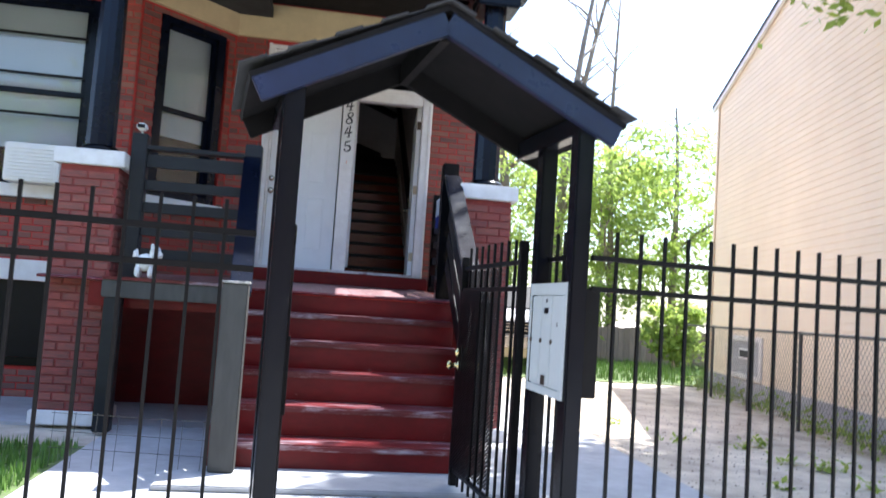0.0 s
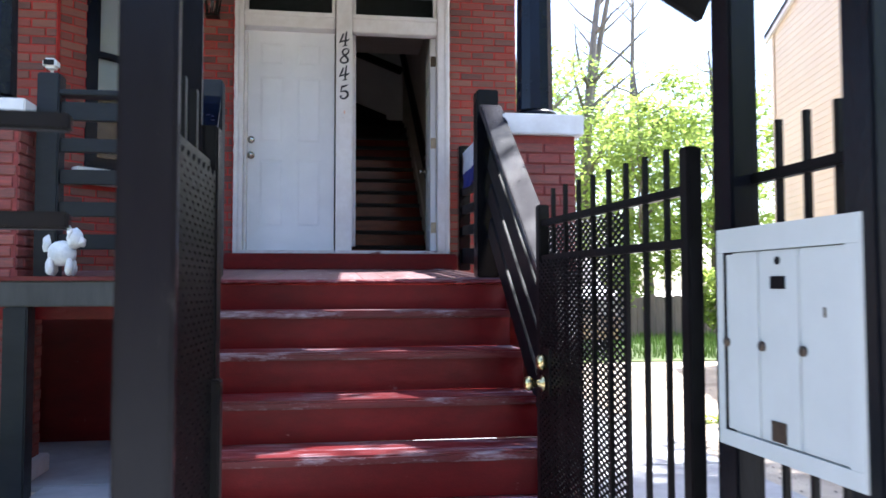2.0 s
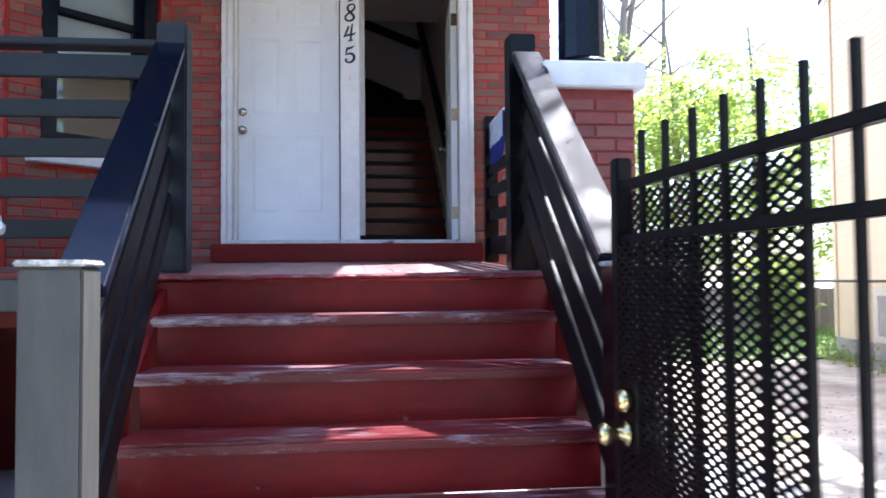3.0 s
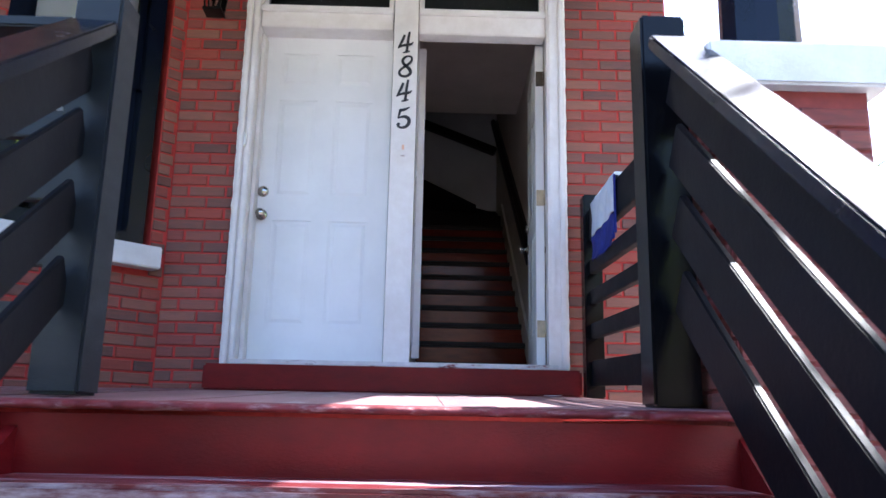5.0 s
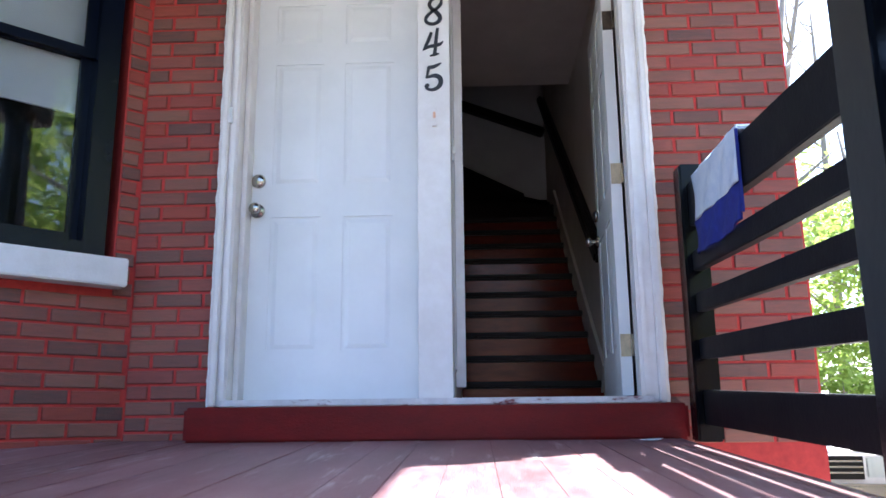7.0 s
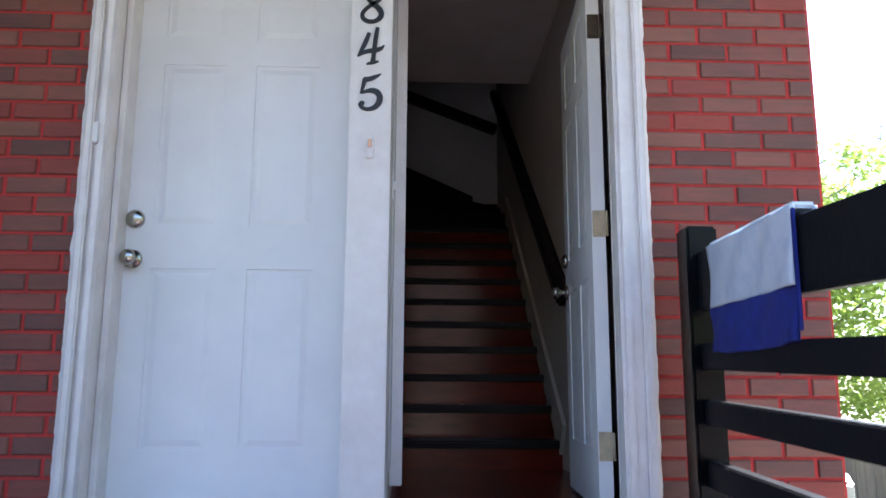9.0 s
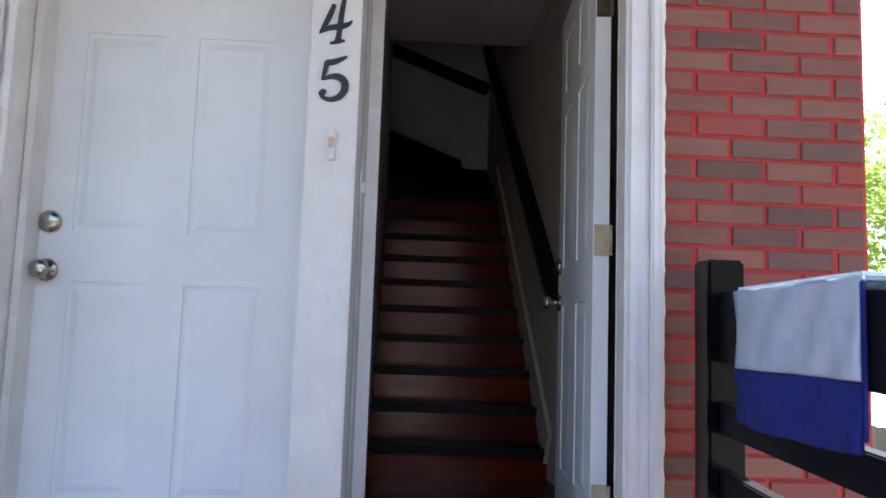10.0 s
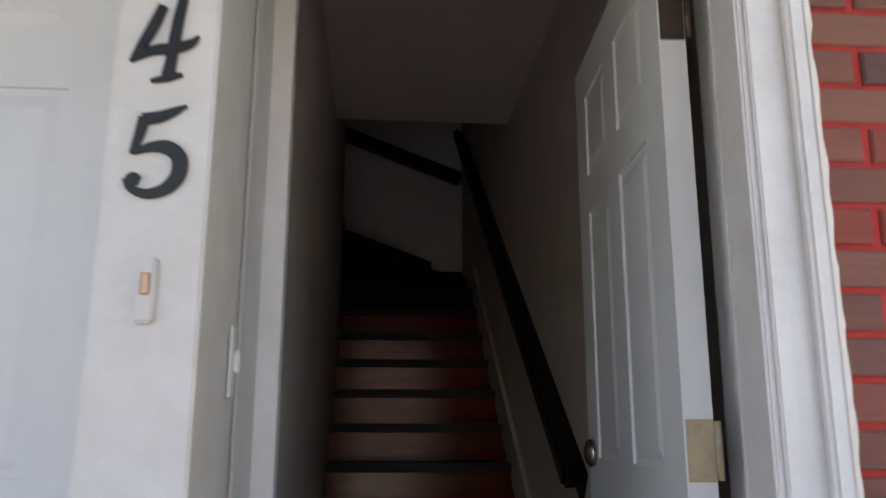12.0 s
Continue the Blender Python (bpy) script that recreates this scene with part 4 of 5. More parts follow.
paper = bmesh.new()
for p in ((0.80, -0.22), (0.90, -0.19), (0.86, -0.27), (0.83, -0.26)):
    paper.verts.new((p[0], p[1], FALL(p[1]) + 0.004 + 0.02 * (p[0] - 0.80)))
paper.verts.ensure_lookup_table()
paper.faces.new(paper.verts[:])
r = bmesh.ops.extrude_face_region(paper, geom=paper.faces[:])
bmesh.ops.translate(paper, verts=[v for v in r["geom"] if isinstance(v, bmesh.types.BMVert)], vec=(0, 0, 0.002))
tagged(part("paper_scrap", paper, M_PLASTIC), "crumpled white paper scrap on the deck", "litter")

dog = bmesh.new()
def blob(x, y, z, r, sx=1, sy=1, sz=1):
    mm = Matrix.Translation((x, y, z)) @ Matrix.Diagonal((sx, sy, sz, 1))
    bmesh.ops.create_icosphere(dog, subdivisions=3, radius=r, matrix=mm)
X0, Y0, Z0 = -1.565, -2.59, 1.199
blob(X0, Y0, Z0 + 0.105, 0.062, 1.45, 0.95, 0.95)
blob(X0 + 0.085, Y0 - 0.01, Z0 + 0.175, 0.050)
blob(X0 + 0.13, Y0 - 0.015, Z0 + 0.16, 0.026)
blob(X0 + 0.065, Y0 + 0.035, Z0 + 0.20, 0.020, 0.8, 0.6, 1.4)
blob(X0 + 0.065, Y0 - 0.055, Z0 + 0.20, 0.020, 0.8, 0.6, 1.4)
blob(X0 - 0.095, Y0, Z0 + 0.15, 0.028, 0.9, 0.9, 1.5)
for dx, dy in ((0.06, 0.03), (0.06, -0.035), (-0.06, 0.03), (-0.06, -0.035)):
    blob(X0 + dx, Y0 + dy, Z0 + 0.042, 0.026, 1, 1, 1.6)
for v in dog.verts:
    n = noise.noise_vector(v.co * 45) * 0.009
    v.co += n
    v.co.x = X0 + (v.co.x - X0) * 0.82
    v.co.z = Z0 + (v.co.z - Z0) * 1.18
    v.co.z = max(v.co.z, Z0)
tagged(part("dog_figurine", dog, M_FUR, smooth=True), "small white shaggy dog figurine standing on the porch edge", "figurine")

# ---------------------------------------------------------------- gate canopy
CAN = pose(0.26, -5.915, 0, 0, 0, 7.6)
canopy = thing("gate_canopy", CAN @ Vector((0, 0.2, 0)), "dark painted gabled wooden canopy over the gate", "canopy")
for x, y in ((-0.625, 0.0), (0.625, 0.0), (-0.605, 0.43), (0.665, 0.46)):
    boxes("post", M_CANPOST, canopy, (x - 0.039, x + 0.039, y - 0.039, y + 0.039, 0.0, 1.955), bevel=0.006, m=CAN)
APEX, AX = 2.335, -0.04
for s in (-1, 1):
    HALF, EAVE = (0.775, 1.955) if s < 0 else (0.755, 1.96)
    for y, h in ((-0.058, 0.10), (0.70, 0.10)):
        bm = bmesh.new()
        bar(bm, (AX, y, APEX - 0.05), (s * HALF, y, EAVE - 0.05), 0.035, h, (0, 1, 0))
        # Front rake has the sky sheen in its colour, back rake the shade.
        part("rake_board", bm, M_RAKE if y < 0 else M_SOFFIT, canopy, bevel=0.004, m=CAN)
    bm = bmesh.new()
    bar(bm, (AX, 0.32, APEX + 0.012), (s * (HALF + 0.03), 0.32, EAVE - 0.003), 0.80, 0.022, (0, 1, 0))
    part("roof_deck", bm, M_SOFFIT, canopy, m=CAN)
    for k in range(9):
        a, b = k / 9, (k + 1.15) / 9
        pa, pb = (Vector((AX + (s * (HALF + 0.06) - AX) * f, 0.25, APEX + 0.035 + (EAVE - APEX) * f)) for f in (a, b))
        for j in range(5):
            y0 = 0.25 - 0.355 + 0.168 * j + (0.04 if k % 2 else 0)
            bm = bmesh.new()
            bar(bm, (pa.x, y0 + 0.084, pa.z), (pb.x, y0 + 0.084, pb.z + 0.003), 0.165, 0.006, (0, 1, 0))
            part("shingle", bm, M_SHINGLE, canopy, m=CAN)
    bm = bmesh.new()
    bar(bm, (s * 0.625, -0.038, EAVE), (s * 0.625, 0.68, EAVE), 0.07, 0.09)
    part("side_beam", bm, M_CANPOST, canopy, bevel=0.004, m=CAN)
bm = bmesh.new()
bar(bm, (AX, -0.038, APEX - 0.06), (AX, 0.68, APEX - 0.06), 0.04, 0.12)
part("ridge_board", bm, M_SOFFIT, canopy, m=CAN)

# ---------------------------------------------------------------- mailboxes
MB = pose(0.826, -5.598, -0.095, 0, 0, 2.4)
mail = thing("mailbox_cabinet", MB @ Vector((0.05, 0, 0.86)), "pale grey three-door mailbox cabinet fixed to the canopy posts", "mailbox")
boxes("box", M_IRON, mail, (0.022, 0.16, -0.235, 0.235, 0.875, 1.345), bevel=0.004, label="black mailbox body", m=MB)
for d in ((0.0, 0.021, -0.247, 0.247, 0.86, 0.895), (0.0, 0.021, -0.247, 0.247, 1.31, 1.365), (0.0, 0.021, -0.247, -0.205, 0.8955, 1.3095), (0.0, 0.021, 0.222, 0.247, 0.8955, 1.3095)):
    boxes("surround", M_MAIL, mail, d, m=MB)
for k in range(3):
    y0 = -0.204 + 0.142 * k
    d = boxes("door", M_MAIL, mail, (0.004, 0.020, y0 + 0.0015, y0 + 0.1405, 0.897, 1.308), bevel=0.003, m=MB)
    bm = bmesh.new()
    lathe(bm, (0.004, y0 + 0.130, 1.10), (-1, 0, 0), [(0, 0.011), (0.006, 0.011), (0.008, 0.006)], 12)
    part("lock", bm, M_BRONZE, d, "small round lock", smooth=True, m=MB)
    if k == 1:
        boxes("name_slot", M_IRON, d, (0.001, 0.0035, y0 + 0.045, y0 + 0.095, 1.225, 1.252), m=MB)
        bm = bmesh.new()
        lathe(bm, (0.0035, y0 + 0.07, 1.285), (-1, 0, 0), [(0, 0.009), (0.002, 0.009)], 10)
        part("slot_mark", bm, M_IRON, d, m=MB)
        boxes("lower_slot", M_BRONZE, d, (0.001, 0.0035, y0 + 0.050, y0 + 0.10, 0.902, 0.945), m=MB)
    if k == 0:
        boxes("small_mark", M_BRONZE, d, (0.002, 0.0035, y0 + 0.06, y0 + 0.066, 1.17, 1.19), m=MB)

# ---------------------------------------------------------------- iron fence and gates
def iron_panel(name, label, p, q, gap, end_posts, mesh_spans=(), category="fence", group="", lift=0.0, strand=0.0095, post_w=0.05):
    """Pickets between p and q (x, y), two upper rails and a lower one; mesh_spans: stretches of expanded metal (from, to along it, top, offset)."""
    p, q = Vector((*p, 0)), Vector((*q, 0))
    t = thing(name, (p + q) / 2, label, category, group)
    d = (q - p).normalized()
    L = (q - p).length
    for z, h in ((1.44 + lift, 0.024), (1.305 + lift, 0.024), (0.13, 0.024)):
        bm = bmesh.new()
        bar(bm, p + Vector((0, 0, z)), q + Vector((0, 0, z)), 0.026, h)
        part("rail", bm, M_IRON, t, bevel=0.003)
    n = max(int(round(L / gap)), 1)
    for k in range(n if end_posts else n + 1):
        if end_posts and k == 0:
            continue
        c = p + d * (L * k / n)
        bm = bmesh.new()
        bar(bm, c + Vector((0, 0, 0.05)), c + Vector((0, 0, 1.562 + lift)), 0.0135, 0.0135, d)
        part("picket", bm, M_IRON, t)
    for c, h in end_posts:
        c = p + d * c
        bm = bmesh.new()
        bar(bm, c, c + Vector((0, 0, h)), post_w, post_w, d)
        part("end_post", bm, M_IRON, t, bevel=0.004)
    for a0, a1, z1, off in mesh_spans:
        z0, pw, ph = 0.15, 0.042, 0.024
        nrm = d.cross(Vector((0, 0, 1)))
        bm = bmesh.new()
        slope = ph / pw
        for sg in (-1, 1):
            k = -int((a1 - a0) / pw) - 2
            while k * ph + z0 < z1 + (a1 - a0) * slope + ph:
                c = z0 + (k + (0.5 if off < 0 else 0)) * ph                    # z = c + sg * slope * (a - a0)
                k += 1
                s = sg * slope
                lims = sorted(((z0 - c) / s + a0, (z1 - c) / s + a0))
                lo, hi = max(a0, lims[0]), min(a1, lims[1])
                if hi - lo < 0.01:
                    continue
                A = p + d * lo + Vector((0, 0, c + s * (lo - a0))) + nrm * off
                B = p + d * hi + Vector((0, 0, c + s * (hi - a0))) + nrm * off
                bar(bm, A, B, 0.004, strand, nrm)
        part("expanded_mesh", bm, M_IRON, t, "black expanded-metal screen")
    return t


gate = iron_panel("iron_gate", "open black iron picket gate with mesh and brass lock", (0.790, -5.273), (0.700, -4.196), 0.127, ((0.0, 1.487), (1.08, 1.451)), ((0.39, 1.06, 1.365, 0.019), (0.66, 1.06, 1.235, -0.019)), "gate", lift=-0.06, strand=0.0075, post_w=0.042)
for z, nm in ((0.856, "deadbolt"), (0.778, "door_knob")):
    for s in (-1, 1):
        bm = bmesh.new()
        prof = [(0, 0.030), (0.008, 0.031), (0.014, 0.016), (0.04, 0.014), (0.046, 0.024), (0.06, 0.028), (0.072, 0.022), (0.076, 0.002)] if nm == "door_knob" else [(0, 0.030), (0.014, 0.029), (0.026, 0.022), (0.028, 0.002)]
        lathe(bm, (0.706 + s * 0.026, -4.275, z), (s, 0, 0), prof, 16)
        part(nm, bm, M_BRASS, gate, "brass gate lock", smooth=True)
boxes("lock_box", M_IRON, gate, (0.684, 0.730, -4.335, -4.232, 0.735, 0.91), bevel=0.004)
side = iron_panel("security_screen", "black iron picket screen with expanded mesh beside the gate", (-0.365, -5.955), (-0.350, -5.59), 0.10, ((0.40, 1.45),), ((0.03, 0.39, 1.355, 0.019),), "screen", lift=-0.07, strand=0.0140)
boxes("strike_plate", M_IRON, side, (-0.338, -0.313, -5.60, -5.56, 0.62, 0.96), bevel=0.003)
LINE = 0.1344
def on_line(x):
    return (x, -5.948 + LINE * x)
iron_panel("iron_fence", "black iron picket fence along the front", on_line(0.95), on_line(6.9), 0.121, ((2.2, 1.6), (4.4, 1.6)), (), "fence", "front fences", -0.055)
iron_panel("iron_fence", "black iron picket fence along the front", on_line(-0.46), on_line(-7.0), 0.118, ((1.86, 1.6), (4.2, 1.6)), (), "fence", "front fences", -0.08)
iron_panel("iron_fence", "short black iron picket run behind the mailboxes", (0.89, -5.40), (0.905, -5.80), 0.10, (), (), "fence", lift=-0.05)

# ---------------------------------------------------------------- neighbouring house
NB = pose(7.28, 5.09, 0, 0, 0, -102.5)
nb = thing("neighbour_house", NB @ Vector((4.5, 4, 0)), "cream clapboard neighbouring house with a gable", "house")
LONG, PEAK = 8.4, 5.5
boxes("wall", M_SIDING, nb, (0.0, LONG, 0.03, 8.0, 0.0, 5.5), m=NB)
boxes("foundation", M_CONC, nb, (0.0, LONG, 0.0, 0.03, -0.03, 0.26), m=NB)
RAKE = 0.21
bm = bmesh.new()
END = 5.5 + RAKE * (2 * PEAK - LONG)
vs = [(0.0, 5.5), (PEAK, 5.5 + RAKE * PEAK), (LONG, END), (LONG, 5.5)]
a = [bm.verts.new((x, 0.03, z)) for x, z in vs]
b = [bm.verts.new((x, 8.0, z)) for x, z in vs]
bm.faces.new(a); bm.faces.new(b[::-1])
for k in range(4):
    bm.faces.new((a[k], b[k], b[(k + 1) % 4], a[(k + 1) % 4]))
part("gable", bm, M_SIDING, nb, m=NB)
z, k = 0.26, 0
while z < 5.5 + RAKE * 5.3:
    s0 = max(0.0, (z + 0.1 - 5.5) / RAKE)
    holes = [(1.35, 2.95)] if 0.28 < z + 0.05 < 0.98 else []
    s1 = LONG - max(0.0, (z + 0.1 - END) / RAKE)
    spans = [(s0, s1)]
    if holes:
        spans = [(s0, 1.35), (2.95, s1)]
    for x0, x1 in spans:
        bm = bmesh.new()
        v = [bm.verts.new(c) for c in ((x0, 0.028, z), (x1, 0.028, z), (x1, 0.028, z + 0.1), (x0, 0.028, z + 0.1), (x0, 0.012, z), (x1, 0.012, z), (x1, 0.020, z + 0.1), (x0, 0.020, z + 0.1))]
        for f in ((4, 5, 6, 7), (0, 1, 5, 4), (3, 2, 6, 7), (0, 3, 7, 4), (1, 2, 6, 5)):
            bm.faces.new([v[i] for i in f])
        part("siding_board", bm, M_SIDING, nb, m=NB)
    z += 0.1
boxes("corner_board", M_SIDING, nb, (-0.02, 0.09, -0.012, 0.005, 0.26, 5.5), bevel=0.004, m=NB)
for x0, x1, z0, z1 in ((-0.25, 5.5, 5.42, 5.5 + RAKE * 5.5 + 0.08), (LONG + 0.2, 5.5, END - 0.04, 5.5 + RAKE * 5.5 + 0.08)):
    bm = bmesh.new()
    bar(bm, (x0, 4.05, z0 + 0.02), (x1, 4.05, z1 + 0.02), 8.2, 0.08, (0, 1, 0))
    part("roof", bm, M_SHINGLE, nb, m=NB)
    bm = bmesh.new()
    bar(bm, (x0, -0.02, z0 - 0.03), (x1, -0.02, z1 - 0.03), 0.05, 0.14, (0, 1, 0))
    part("rake_trim", bm, M_TRIM, nb, m=NB)
win = boxes("window", M_TRIM, nb, (1.35, 1.47, -0.015, 0.025, 0.28, 0.98), (2.83, 2.95, -0.015, 0.025, 0.28, 0.98), (1.47, 2.83, -0.015, 0.025, 0.28, 0.36), (1.47, 2.83, -0.015, 0.025, 0.90, 0.98), label="basement window with white frame and grey infill", m=NB)
boxes("pane", M_CONC, win, (1.47, 2.83, 0.005, 0.022, 0.36, 0.90), m=NB)
boxes("vent_frame", M_PLASTIC, win, (1.85, 2.45, -0.012, 0.0045, 0.60, 0.78), m=NB)
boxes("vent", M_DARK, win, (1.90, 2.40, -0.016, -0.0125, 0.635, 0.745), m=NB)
chain = thing("chain_link_fence", NB @ Vector((4, -0.9, 0)), "grey chain-link fence before the neighbouring house", "fence")
for k in range(6):
    bm = bmesh.new()
    tube(bm, [(0.6 + 1.8 * k, -0.6, -0.03), (0.6 + 1.8 * k, -0.6, 1.12)], [0.022, 0.022], 8)
    part("post", bm, M_POST, chain, m=NB)
bm = bmesh.new()
tube(bm, [(0.6, -0.6, 1.1), (9.6, -0.6, 1.1)], [0.017, 0.017], 8)
part("top_rail", bm, M_POST, chain, m=NB)
bm = bmesh.new()
for k in range(110):
    for s in (-1, 1):
        x = 0.6 + 0.0826 * k + (0 if s > 0 else 0.0)
        x2 = x + s * 0.9
        if 0.5 < x2 < 9.7:
            bar(bm, (x, -0.6, 0.05), (x2, -0.6, 1.09), 0.0022, 0.0022, (0, 1, 0))
part("wire_mesh", bm, M_POST, chain, m=NB)

# ---------------------------------------------------------------- back yard fence, parked truck
yard = thing("wooden_fence", (7, 10.4, 0), "low weathered grey-brown board fence across the yard", "fence")
for k in range(80):
    x = 2.0 + 0.155 * k
    boxes("board", M_FENCEWOOD, yard, (x, x + 0.148, 10.4, 10.425, -0.02, 0.92 + 0.02 * math.sin(k * 1.7)))
boxes("rail", M_FENCEWOOD, yard, (2.0, 14.4, 10.426, 10.47, 0.2, 0.28), (2.0, 14.4, 10.426, 10.47, 0.65, 0.73))


def truck(m):
    t = thing("pickup_truck", m @ Vector((0, 2.3, 0)), "white pickup truck parked in the back yard", "truck")
    bm = bmesh.new()
    prof = [(0.0, 0.55), (0.0, 1.02), (0.15, 1.12), (1.25, 1.20), (1.85, 1.72), (3.3, 1.74), (3.5, 1.15), (5.3, 1.12), (5.35, 0.55)]
    for w0, w1, grp in ((-0.92, 0.92, prof),):
        a = [bm.verts.new((w0 * (0.88 if z > 1.3 else 1), y, z)) for y, z in grp]
        b = [bm.verts.new((w1 * (0.88 if z > 1.3 else 1), y, z)) for y, z in grp]
        bm.faces.new(a); bm.faces.new(b[::-1])
        for k in range(len(a)):
            bm.faces.new((a[k], b[k], b[(k + 1) % len(a)], a[(k + 1) % len(a)]))
    part("body", bm, M_CAR, t, bevel=0.03, m=m)
    bm = bmesh.new()
    bar(bm, (0, 1.26, 1.245), (0, 1.80, 1.715), 1.45, 0.02, (1, 0, 0))
    part("windscreen", bm, M_IRON, t, "dark windscreen", m=m)
    g = boxes("grille", M_IRON, t, (-0.55, 0.55, -0.03, -0.002, 0.74, 0.98), label="dark grille with chrome bars", m=m)
    for z in (0.80, 0.86, 0.92):
        boxes("grille_bar", M_CHROME, g, (-0.54, 0.54, -0.045, -0.031, z, z + 0.02), m=m)
    boxes("bumper", M_CHROME, t, (-0.93, 0.93, -0.14, -0.032, 0.48, 0.70), bevel=0.03, m=m)
    boxes("valance", M_TANHINGE, t, (-0.88, 0.88, -0.08, 0.0, 0.30, 0.478), m=m)
    for s in (-1, 1):
        boxes("headlight", M_GLASS, t, (s * 0.74 - 0.16, s * 0.74 + 0.16, -0.035, -0.003, 0.76, 0.97), bevel=0.01, m=m)
        for y in (0.95, 4.3):
            bm = bmesh.new()
            lathe(bm, (s * 0.72, y, 0.37), (s, 0, 0), [(0, 0.34), (0.02, 0.37), (0.20, 0.37), (0.215, 0.34), (0.216, 0.21)], 24)
            w = part("wheel", bm, M_RUBBER, t, m=m, smooth=True)
            bm = bmesh.new()
            lathe(bm, (s * 0.937, y, 0.37), (s, 0, 0), [(0, 0.20), (0.01, 0.20), (0.02, 0.08), (0.03, 0.07)], 16)
            part("rim", bm, M_CHROME, w, m=m, smooth=True)
    return t


truck(pose(3.75, 5.6, -0.03, 0, 0, -8))

# ---------------------------------------------------------------- trees
def tree(x, y, height, trunk_r, crown, seed, label, leaves=5000, leaf=0.11, bare_top=False, base_z=-0.05):
    """crown: (centre z, radius across, radius up, offset x, offset y)."""
    rng = random.Random(seed)
    t = thing("tree", (x, y, 0), label, "tree", "yard trees")
    bm = bmesh.new()
    pts, rad = [], []
    bend = rng.uniform(-0.12, 0.12), rng.uniform(-0.1, 0.1)
    for k in range(9):
        f = k / 8
        pts.append((x + bend[0] * height * f * f + 0.05 * math.sin(5 * f + seed), y + bend[1] * height * f * f, base_z + height * f))
        rad.append(trunk_r * (1 - 0.82 * f) * (1.25 if k == 0 else 1))
    tube(bm, pts, rad, 9)
    tips = []
    for k in range(14):
        f = rng.uniform(0.28, 0.95)
        i = min(int(f * 8), 7)
        p = Vector(pts[i]).lerp(Vector(pts[i + 1]), f * 8 - i)
        a, l = rng.uniform(0, 6.283), crown[1] * rng.uniform(0.5, 1.0) * (1.15 - 0.6 * f)
        q = [p]
        for j in range(1, 5):
            g = j / 4
            q.append(p + Vector((math.cos(a + 0.3 * g) * l * g, math.sin(a + 0.3 * g) * l * g, l * 0.9 * g * (1 if bare_top else 0.7) + rng.uniform(-0.05, 0.05))))
        r0 = trunk_r * (1 - 0.8 * f) * 0.5
        tube(bm, q, [r0 * (1 - 0.85 * j / 4) + 0.004 for j in range(5)], 6)
        tips += q[2:]
        for s in range(2):
            b = q[2 + s]
            e = b + Vector((rng.uniform(-1, 1), rng.uniform(-1, 1), rng.uniform(0.2, 1))) * l * 0.4
            tube(bm, [b, (b + e) / 2 + Vector((0, 0, 0.04)), e], [0.012, 0.008, 0.003], 5)
            tips.append(e)
    part("trunk", bm, M_BARK, t, smooth=True)
    cz, cr, ch, ox, oy = crown
    centre = Vector((x + ox, y + oy, cz))
    clumps = []
    for k in range(46):
        u = Vector((rng.gauss(0, 1), rng.gauss(0, 1), rng.gauss(0, 1))).normalized() * rng.uniform(0.35, 1.0)
        clumps.append((centre + Vector((u.x * cr, u.y * cr, u.z * ch)), cr * rng.uniform(0.16, 0.34)))
    verts, faces = [], []
    for k in range(leaves):
        c, r = clumps[rng.randrange(len(clumps))]
        p = c + Vector((rng.gauss(0, 0.55), rng.gauss(0, 0.55), rng.gauss(0, 0.45))) * r
        a = Vector((rng.gauss(0, 1), rng.gauss(0, 1), rng.gauss(0, 0.6))).normalized()
        b = a.cross(Vector((rng.gauss(0, 1), rng.gauss(0, 1), rng.gauss(0, 1)))).normalized()
        s = leaf * rng.uniform(0.6, 1.3)
        i = len(verts)
        verts += [p - a * s, p + b * s * 0.42, p + a * s, p - b * s * 0.42]
        faces.append((i, i + 1, i + 2, i + 3))
    me = bpy.data.meshes.new("crown")
    me.from_pydata([tuple(v) for v in verts], [], faces)
    me.materials.append(M_LEAF)
    ob = new("crown", me)
    under(ob, t)
    return t


tree(5.0, 12.5, 12.0, 0.20, (4.2, 2.2, 3.0, 0, 0), 1, "tall thin tree with bare upper limbs and low foliage", bare_top=True, leaves=2600, leaf=0.09)
tree(6.6, 13.2, 13.0, 0.20, (4.6, 2.2, 3.2, 0.2, 0), 2, "tall thin tree with bare upper limbs and low foliage", bare_top=True, leaves=2600, leaf=0.09)
tree(5.7, 15.5, 13.5, 0.17, (4.5, 2.0, 3.2, 0, 0), 21, "tall thin tree with bare upper limbs and low foliage", bare_top=True, leaves=2000, leaf=0.09)
tree(7.4, 16.0, 14.0, 0.18, (5.0, 2.2, 3.5, 0, 0), 22, "tall thin tree with bare upper limbs and low foliage", bare_top=True, leaves=2200, leaf=0.09)
tree(9.2, 16.5, 13.0, 0.16, (5.0, 2.4, 3.4, 0, 0), 24, "tall thin tree with bare upper limbs and low foliage", bare_top=True, leaves=2200, leaf=0.09)
tree(7.9, 11.8, 7.0, 0.14, (4.0, 2.0, 2.9, 0, 0), 3, "bushy bright green yard tree", leaves=6400, leaf=0.09)
tree(9.8, 12.0, 7.2, 0.14, (3.9, 2.2, 2.8, 0, 0), 4, "bushy bright green yard tree", leaves=6400, leaf=0.09)
tree(12.2, 10.5, 6.0, 0.14, (3.2, 2.4, 2.5, 0, 0), 5, "bushy bright green yard tree", leaves=6400, leaf=0.09)
tree(6.3, 11.2, 3.0, 0.08, (1.5, 1.4, 1.0, 0, 0), 8, "bushy bright green yard shrub tree", leaves=3200, leaf=0.08)
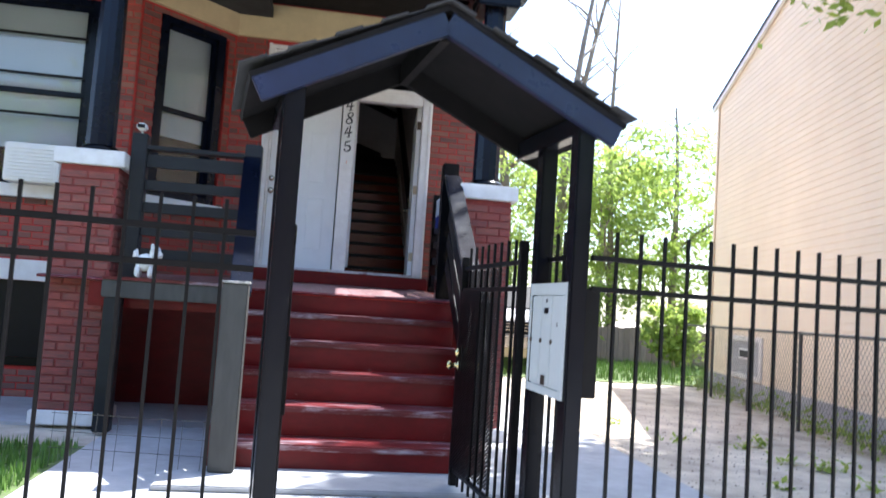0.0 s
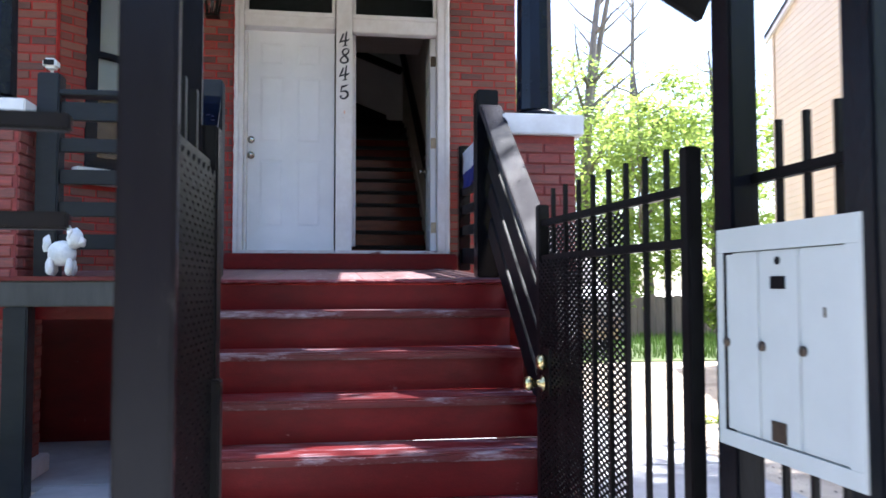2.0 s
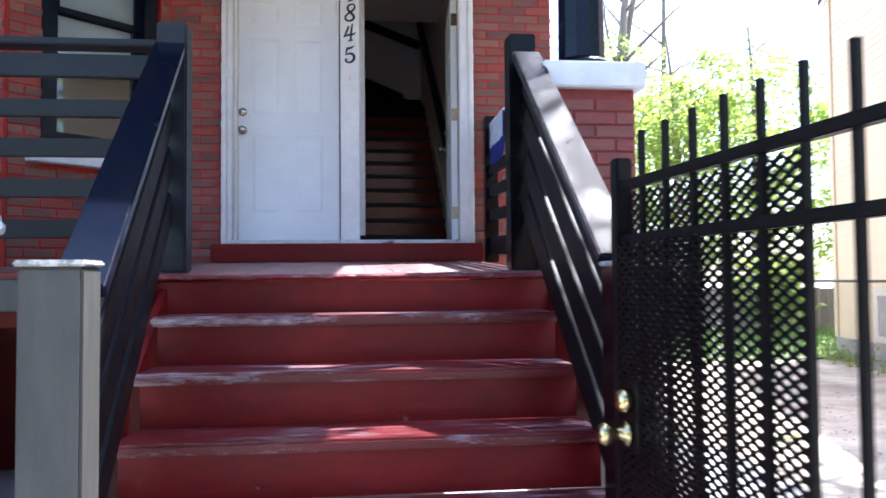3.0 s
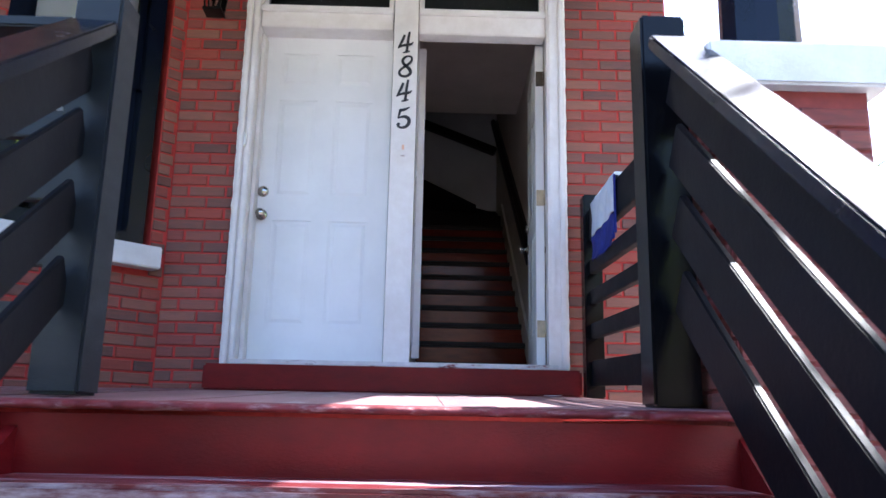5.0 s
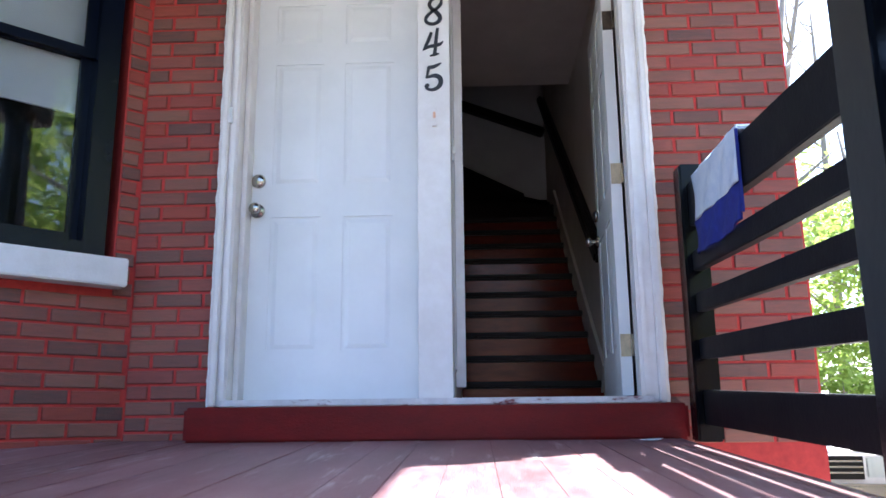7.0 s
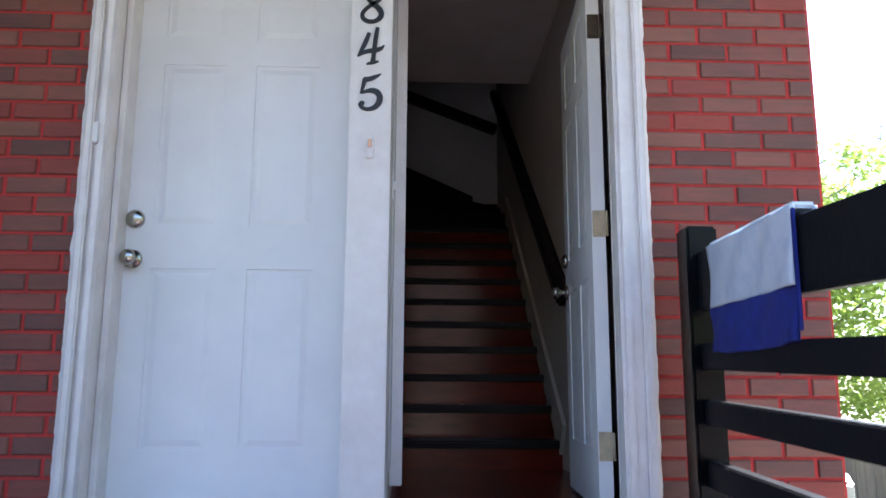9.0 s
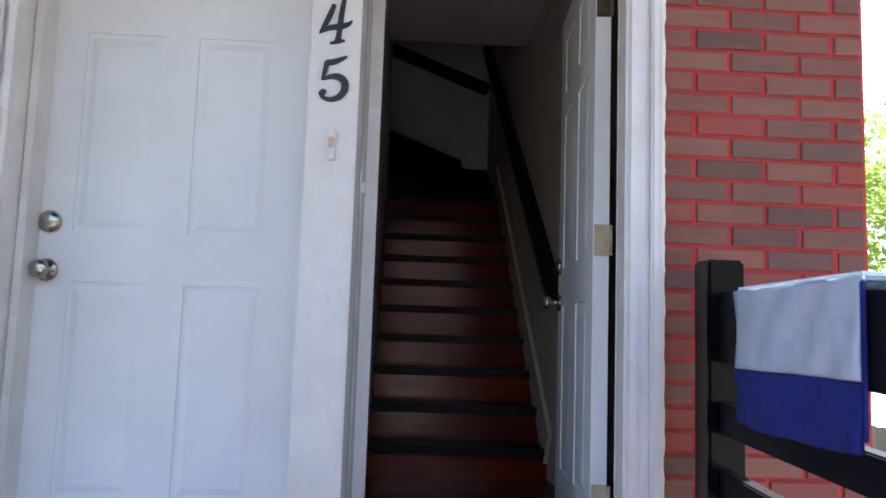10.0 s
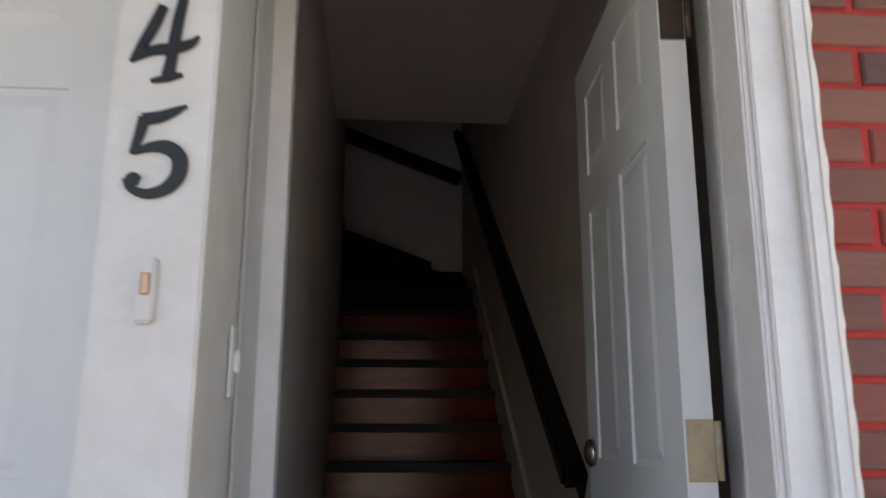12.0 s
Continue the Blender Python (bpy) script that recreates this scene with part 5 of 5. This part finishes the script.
tree(3.9, 11.8, 3.6, 0.08, (1.7, 1.4, 1.3, 0, 0), 9, "bushy bright green yard shrub tree", leaves=3000, leaf=0.08)
tree(8.2, 8.4, 1.8, 0.04, (0.9, 0.8, 0.7, 0, 0), 10, "leafy green bush by the neighbouring house corner", leaves=3500, leaf=0.08)
tree(6.4, -3.6, 6.5, 0.16, (5.3, 1.45, 0.9, -1.6, 1.2), 7, "street-side tree overhanging the lot", leaves=4200, leaf=0.075)

# Unseen tree, placed so its crown dapples the lot and walk.
tree(7.9, -4.9, 9.0, 0.20, (7.4, 2.4, 1.3, -2.1, 2.9), 17, "tall street-side tree shading the lot and walk", leaves=9000, leaf=0.12)
tree(12.0, -9.2, 9.5, 0.24, (6.4, 3.3, 3.3, 0, 0), 18, "leafy street tree beside the pavement", leaves=7000, leaf=0.16)

# ---------------------------------------------------------------- across the street, behind the walk
# Unseen trees and block added to dim reflections and cut some sky light.
tree(-12.5, -19.0, 9.0, 0.25, (5.2, 3.4, 3.0, 0, 0), 31, "leafy tree added across the road, out of view", leaves=5000, leaf=0.2)
tree(-5.5, -20.5, 9.5, 0.25, (5.4, 3.6, 3.2, 0, 0), 32, "leafy tree added across the road, out of view", leaves=5000, leaf=0.2)
tree(7.5, -19.5, 9.0, 0.25, (5.2, 3.4, 3.1, 0, 0), 33, "leafy tree added across the road, out of view", leaves=5000, leaf=0.2)
tree(14.0, -19.0, 9.0, 0.25, (5.2, 3.4, 3.0, 0, 0), 34, "leafy tree added across the road, out of view", leaves=5000, leaf=0.2)
tagged(boxes("backdrop", M_BACK, None, (-30, 30, -34, -26, -0.03, 9.0)), "plain brown block added across the street, out of view", "backdrop", kind="structure")
tagged(boxes("road", M_RUBBER, None, (-60, 60, -17, -12.5, -0.1, -0.025)), "dark asphalt street", "road", kind="structure")

# ---------------------------------------------------------------- weeds and litter
def weeds(name, m, x0, x1, y0, y1, clumps, h, seed, label):
    rng = random.Random(seed)
    verts, faces = [], []
    for c in range(clumps):
        cx, cy, r = rng.uniform(x0, x1), rng.uniform(y0, y1), rng.uniform(0.04, 0.16)
        for i in range(26):
            p = Vector((cx + rng.gauss(0, r), cy + rng.gauss(0, r * 0.6), abs(rng.gauss(0, h * 0.5)) - 0.03))
            a = Vector((rng.gauss(0, 1), rng.gauss(0, 1), rng.gauss(0, 0.8))).normalized()
            b = a.cross(Vector((0.2, 0.3, 1))).normalized()
            s = rng.uniform(0.02, 0.05)
            k = len(verts)
            verts += [tuple(m @ q) for q in (p - a * s, p + b * s * 0.5, p + a * s, p - b * s * 0.5)]
            faces.append((k, k + 1, k + 2, k + 3))
    me = bpy.data.meshes.new(name)
    me.from_pydata(verts, [], faces)
    me.materials.append(M_LEAF)
    tagged(new(name, me), label, "weeds", kind="stuff")


weeds("wall_weeds", NB, 0.0, 8.3, -0.55, -0.05, 60, 0.22, 6, "ragged green weeds along the neighbouring wall")
weeds("lot_weeds", Matrix(), 2.6, 4.2, -4.2, -0.5, 9, 0.09, 12, "scattered weeds in the dirt lot")


def pebbles(name, x0, x1, y0, y1, n, size, mat_, label, seed):
    rng = random.Random(seed)
    verts, faces = [], []
    for i in range(n):
        x, y, s, a = rng.uniform(x0, x1), rng.uniform(y0, y1), size * rng.uniform(0.4, 1.5), rng.uniform(0, 6.28)
        k = len(verts)
        for j in range(5):
            verts.append((x + s * math.cos(a + j * 1.2566) * rng.uniform(0.7, 1.2), y + s * math.sin(a + j * 1.2566), -0.035))
        verts.append((x, y, -0.03 + s * 0.5))
        faces += [(k + j, k + (j + 1) % 5, k + 5) for j in range(5)]
    me = bpy.data.meshes.new(name)
    me.from_pydata(verts, [], faces)
    me.materials.append(mat_)
    tagged(new(name, me), label, "gravel", kind="stuff")


pebbles("lot_gravel", 2.46, 6.5, -6.5, 4.5, 3200, 0.014, M_DIRT, "loose pale gravel and clods on the lot", 14)
pebbles("lot_debris", 2.46, 5.5, -5.5, 1.5, 1100, 0.013, M_FENCEWOOD, "dry leaves and bark bits on the lot", 15)

wire = thing("garden_wire_fence", (-1.2, -3.95, 0), "thin low wire garden fence on the concrete", "fence")
for k in range(9):
    x = -1.75 + 0.13 * k
    bm = bmesh.new()
    bar(bm, (x, -3.9 - 0.02 * k, 0), (x + 0.01, -3.9 - 0.02 * k, 0.34), 0.003, 0.003, (1, 0, 0))
    part("wire", bm, M_POST, wire)
for z in (0.12, 0.22, 0.33):
    bm = bmesh.new()
    bar(bm, (-1.76, -3.9, z), (-0.70, -4.06, z), 0.003, 0.003)
    part("wire", bm, M_POST, wire)

# ---------------------------------------------------------------- bricks of the walls
brick_field(wall_front, (0.970, 0.0), 0, 0.63, 1.27, 4.05, seed=1)
brick_field(wall_front, (-1.34, 0.0), 0, 0.365, 1.27, 4.05, seed=2)
brick_field(wall_bay, (-2.18, -0.84), 45, BAYL, 1.25, 4.05, holes=((WIN0, WIN1, 1.92, 3.97),), seed=3)
brick_field(wall_bay_front, (-2.58, -0.88), 0, 0.40, 1.25, 4.05, seed=4)
brick_field(wall_bay_front, (-3.75, -0.88), 0, 1.57, 0.0, 1.92, holes=((-0.2, 1.13, 0.28, 1.33),), seed=5)
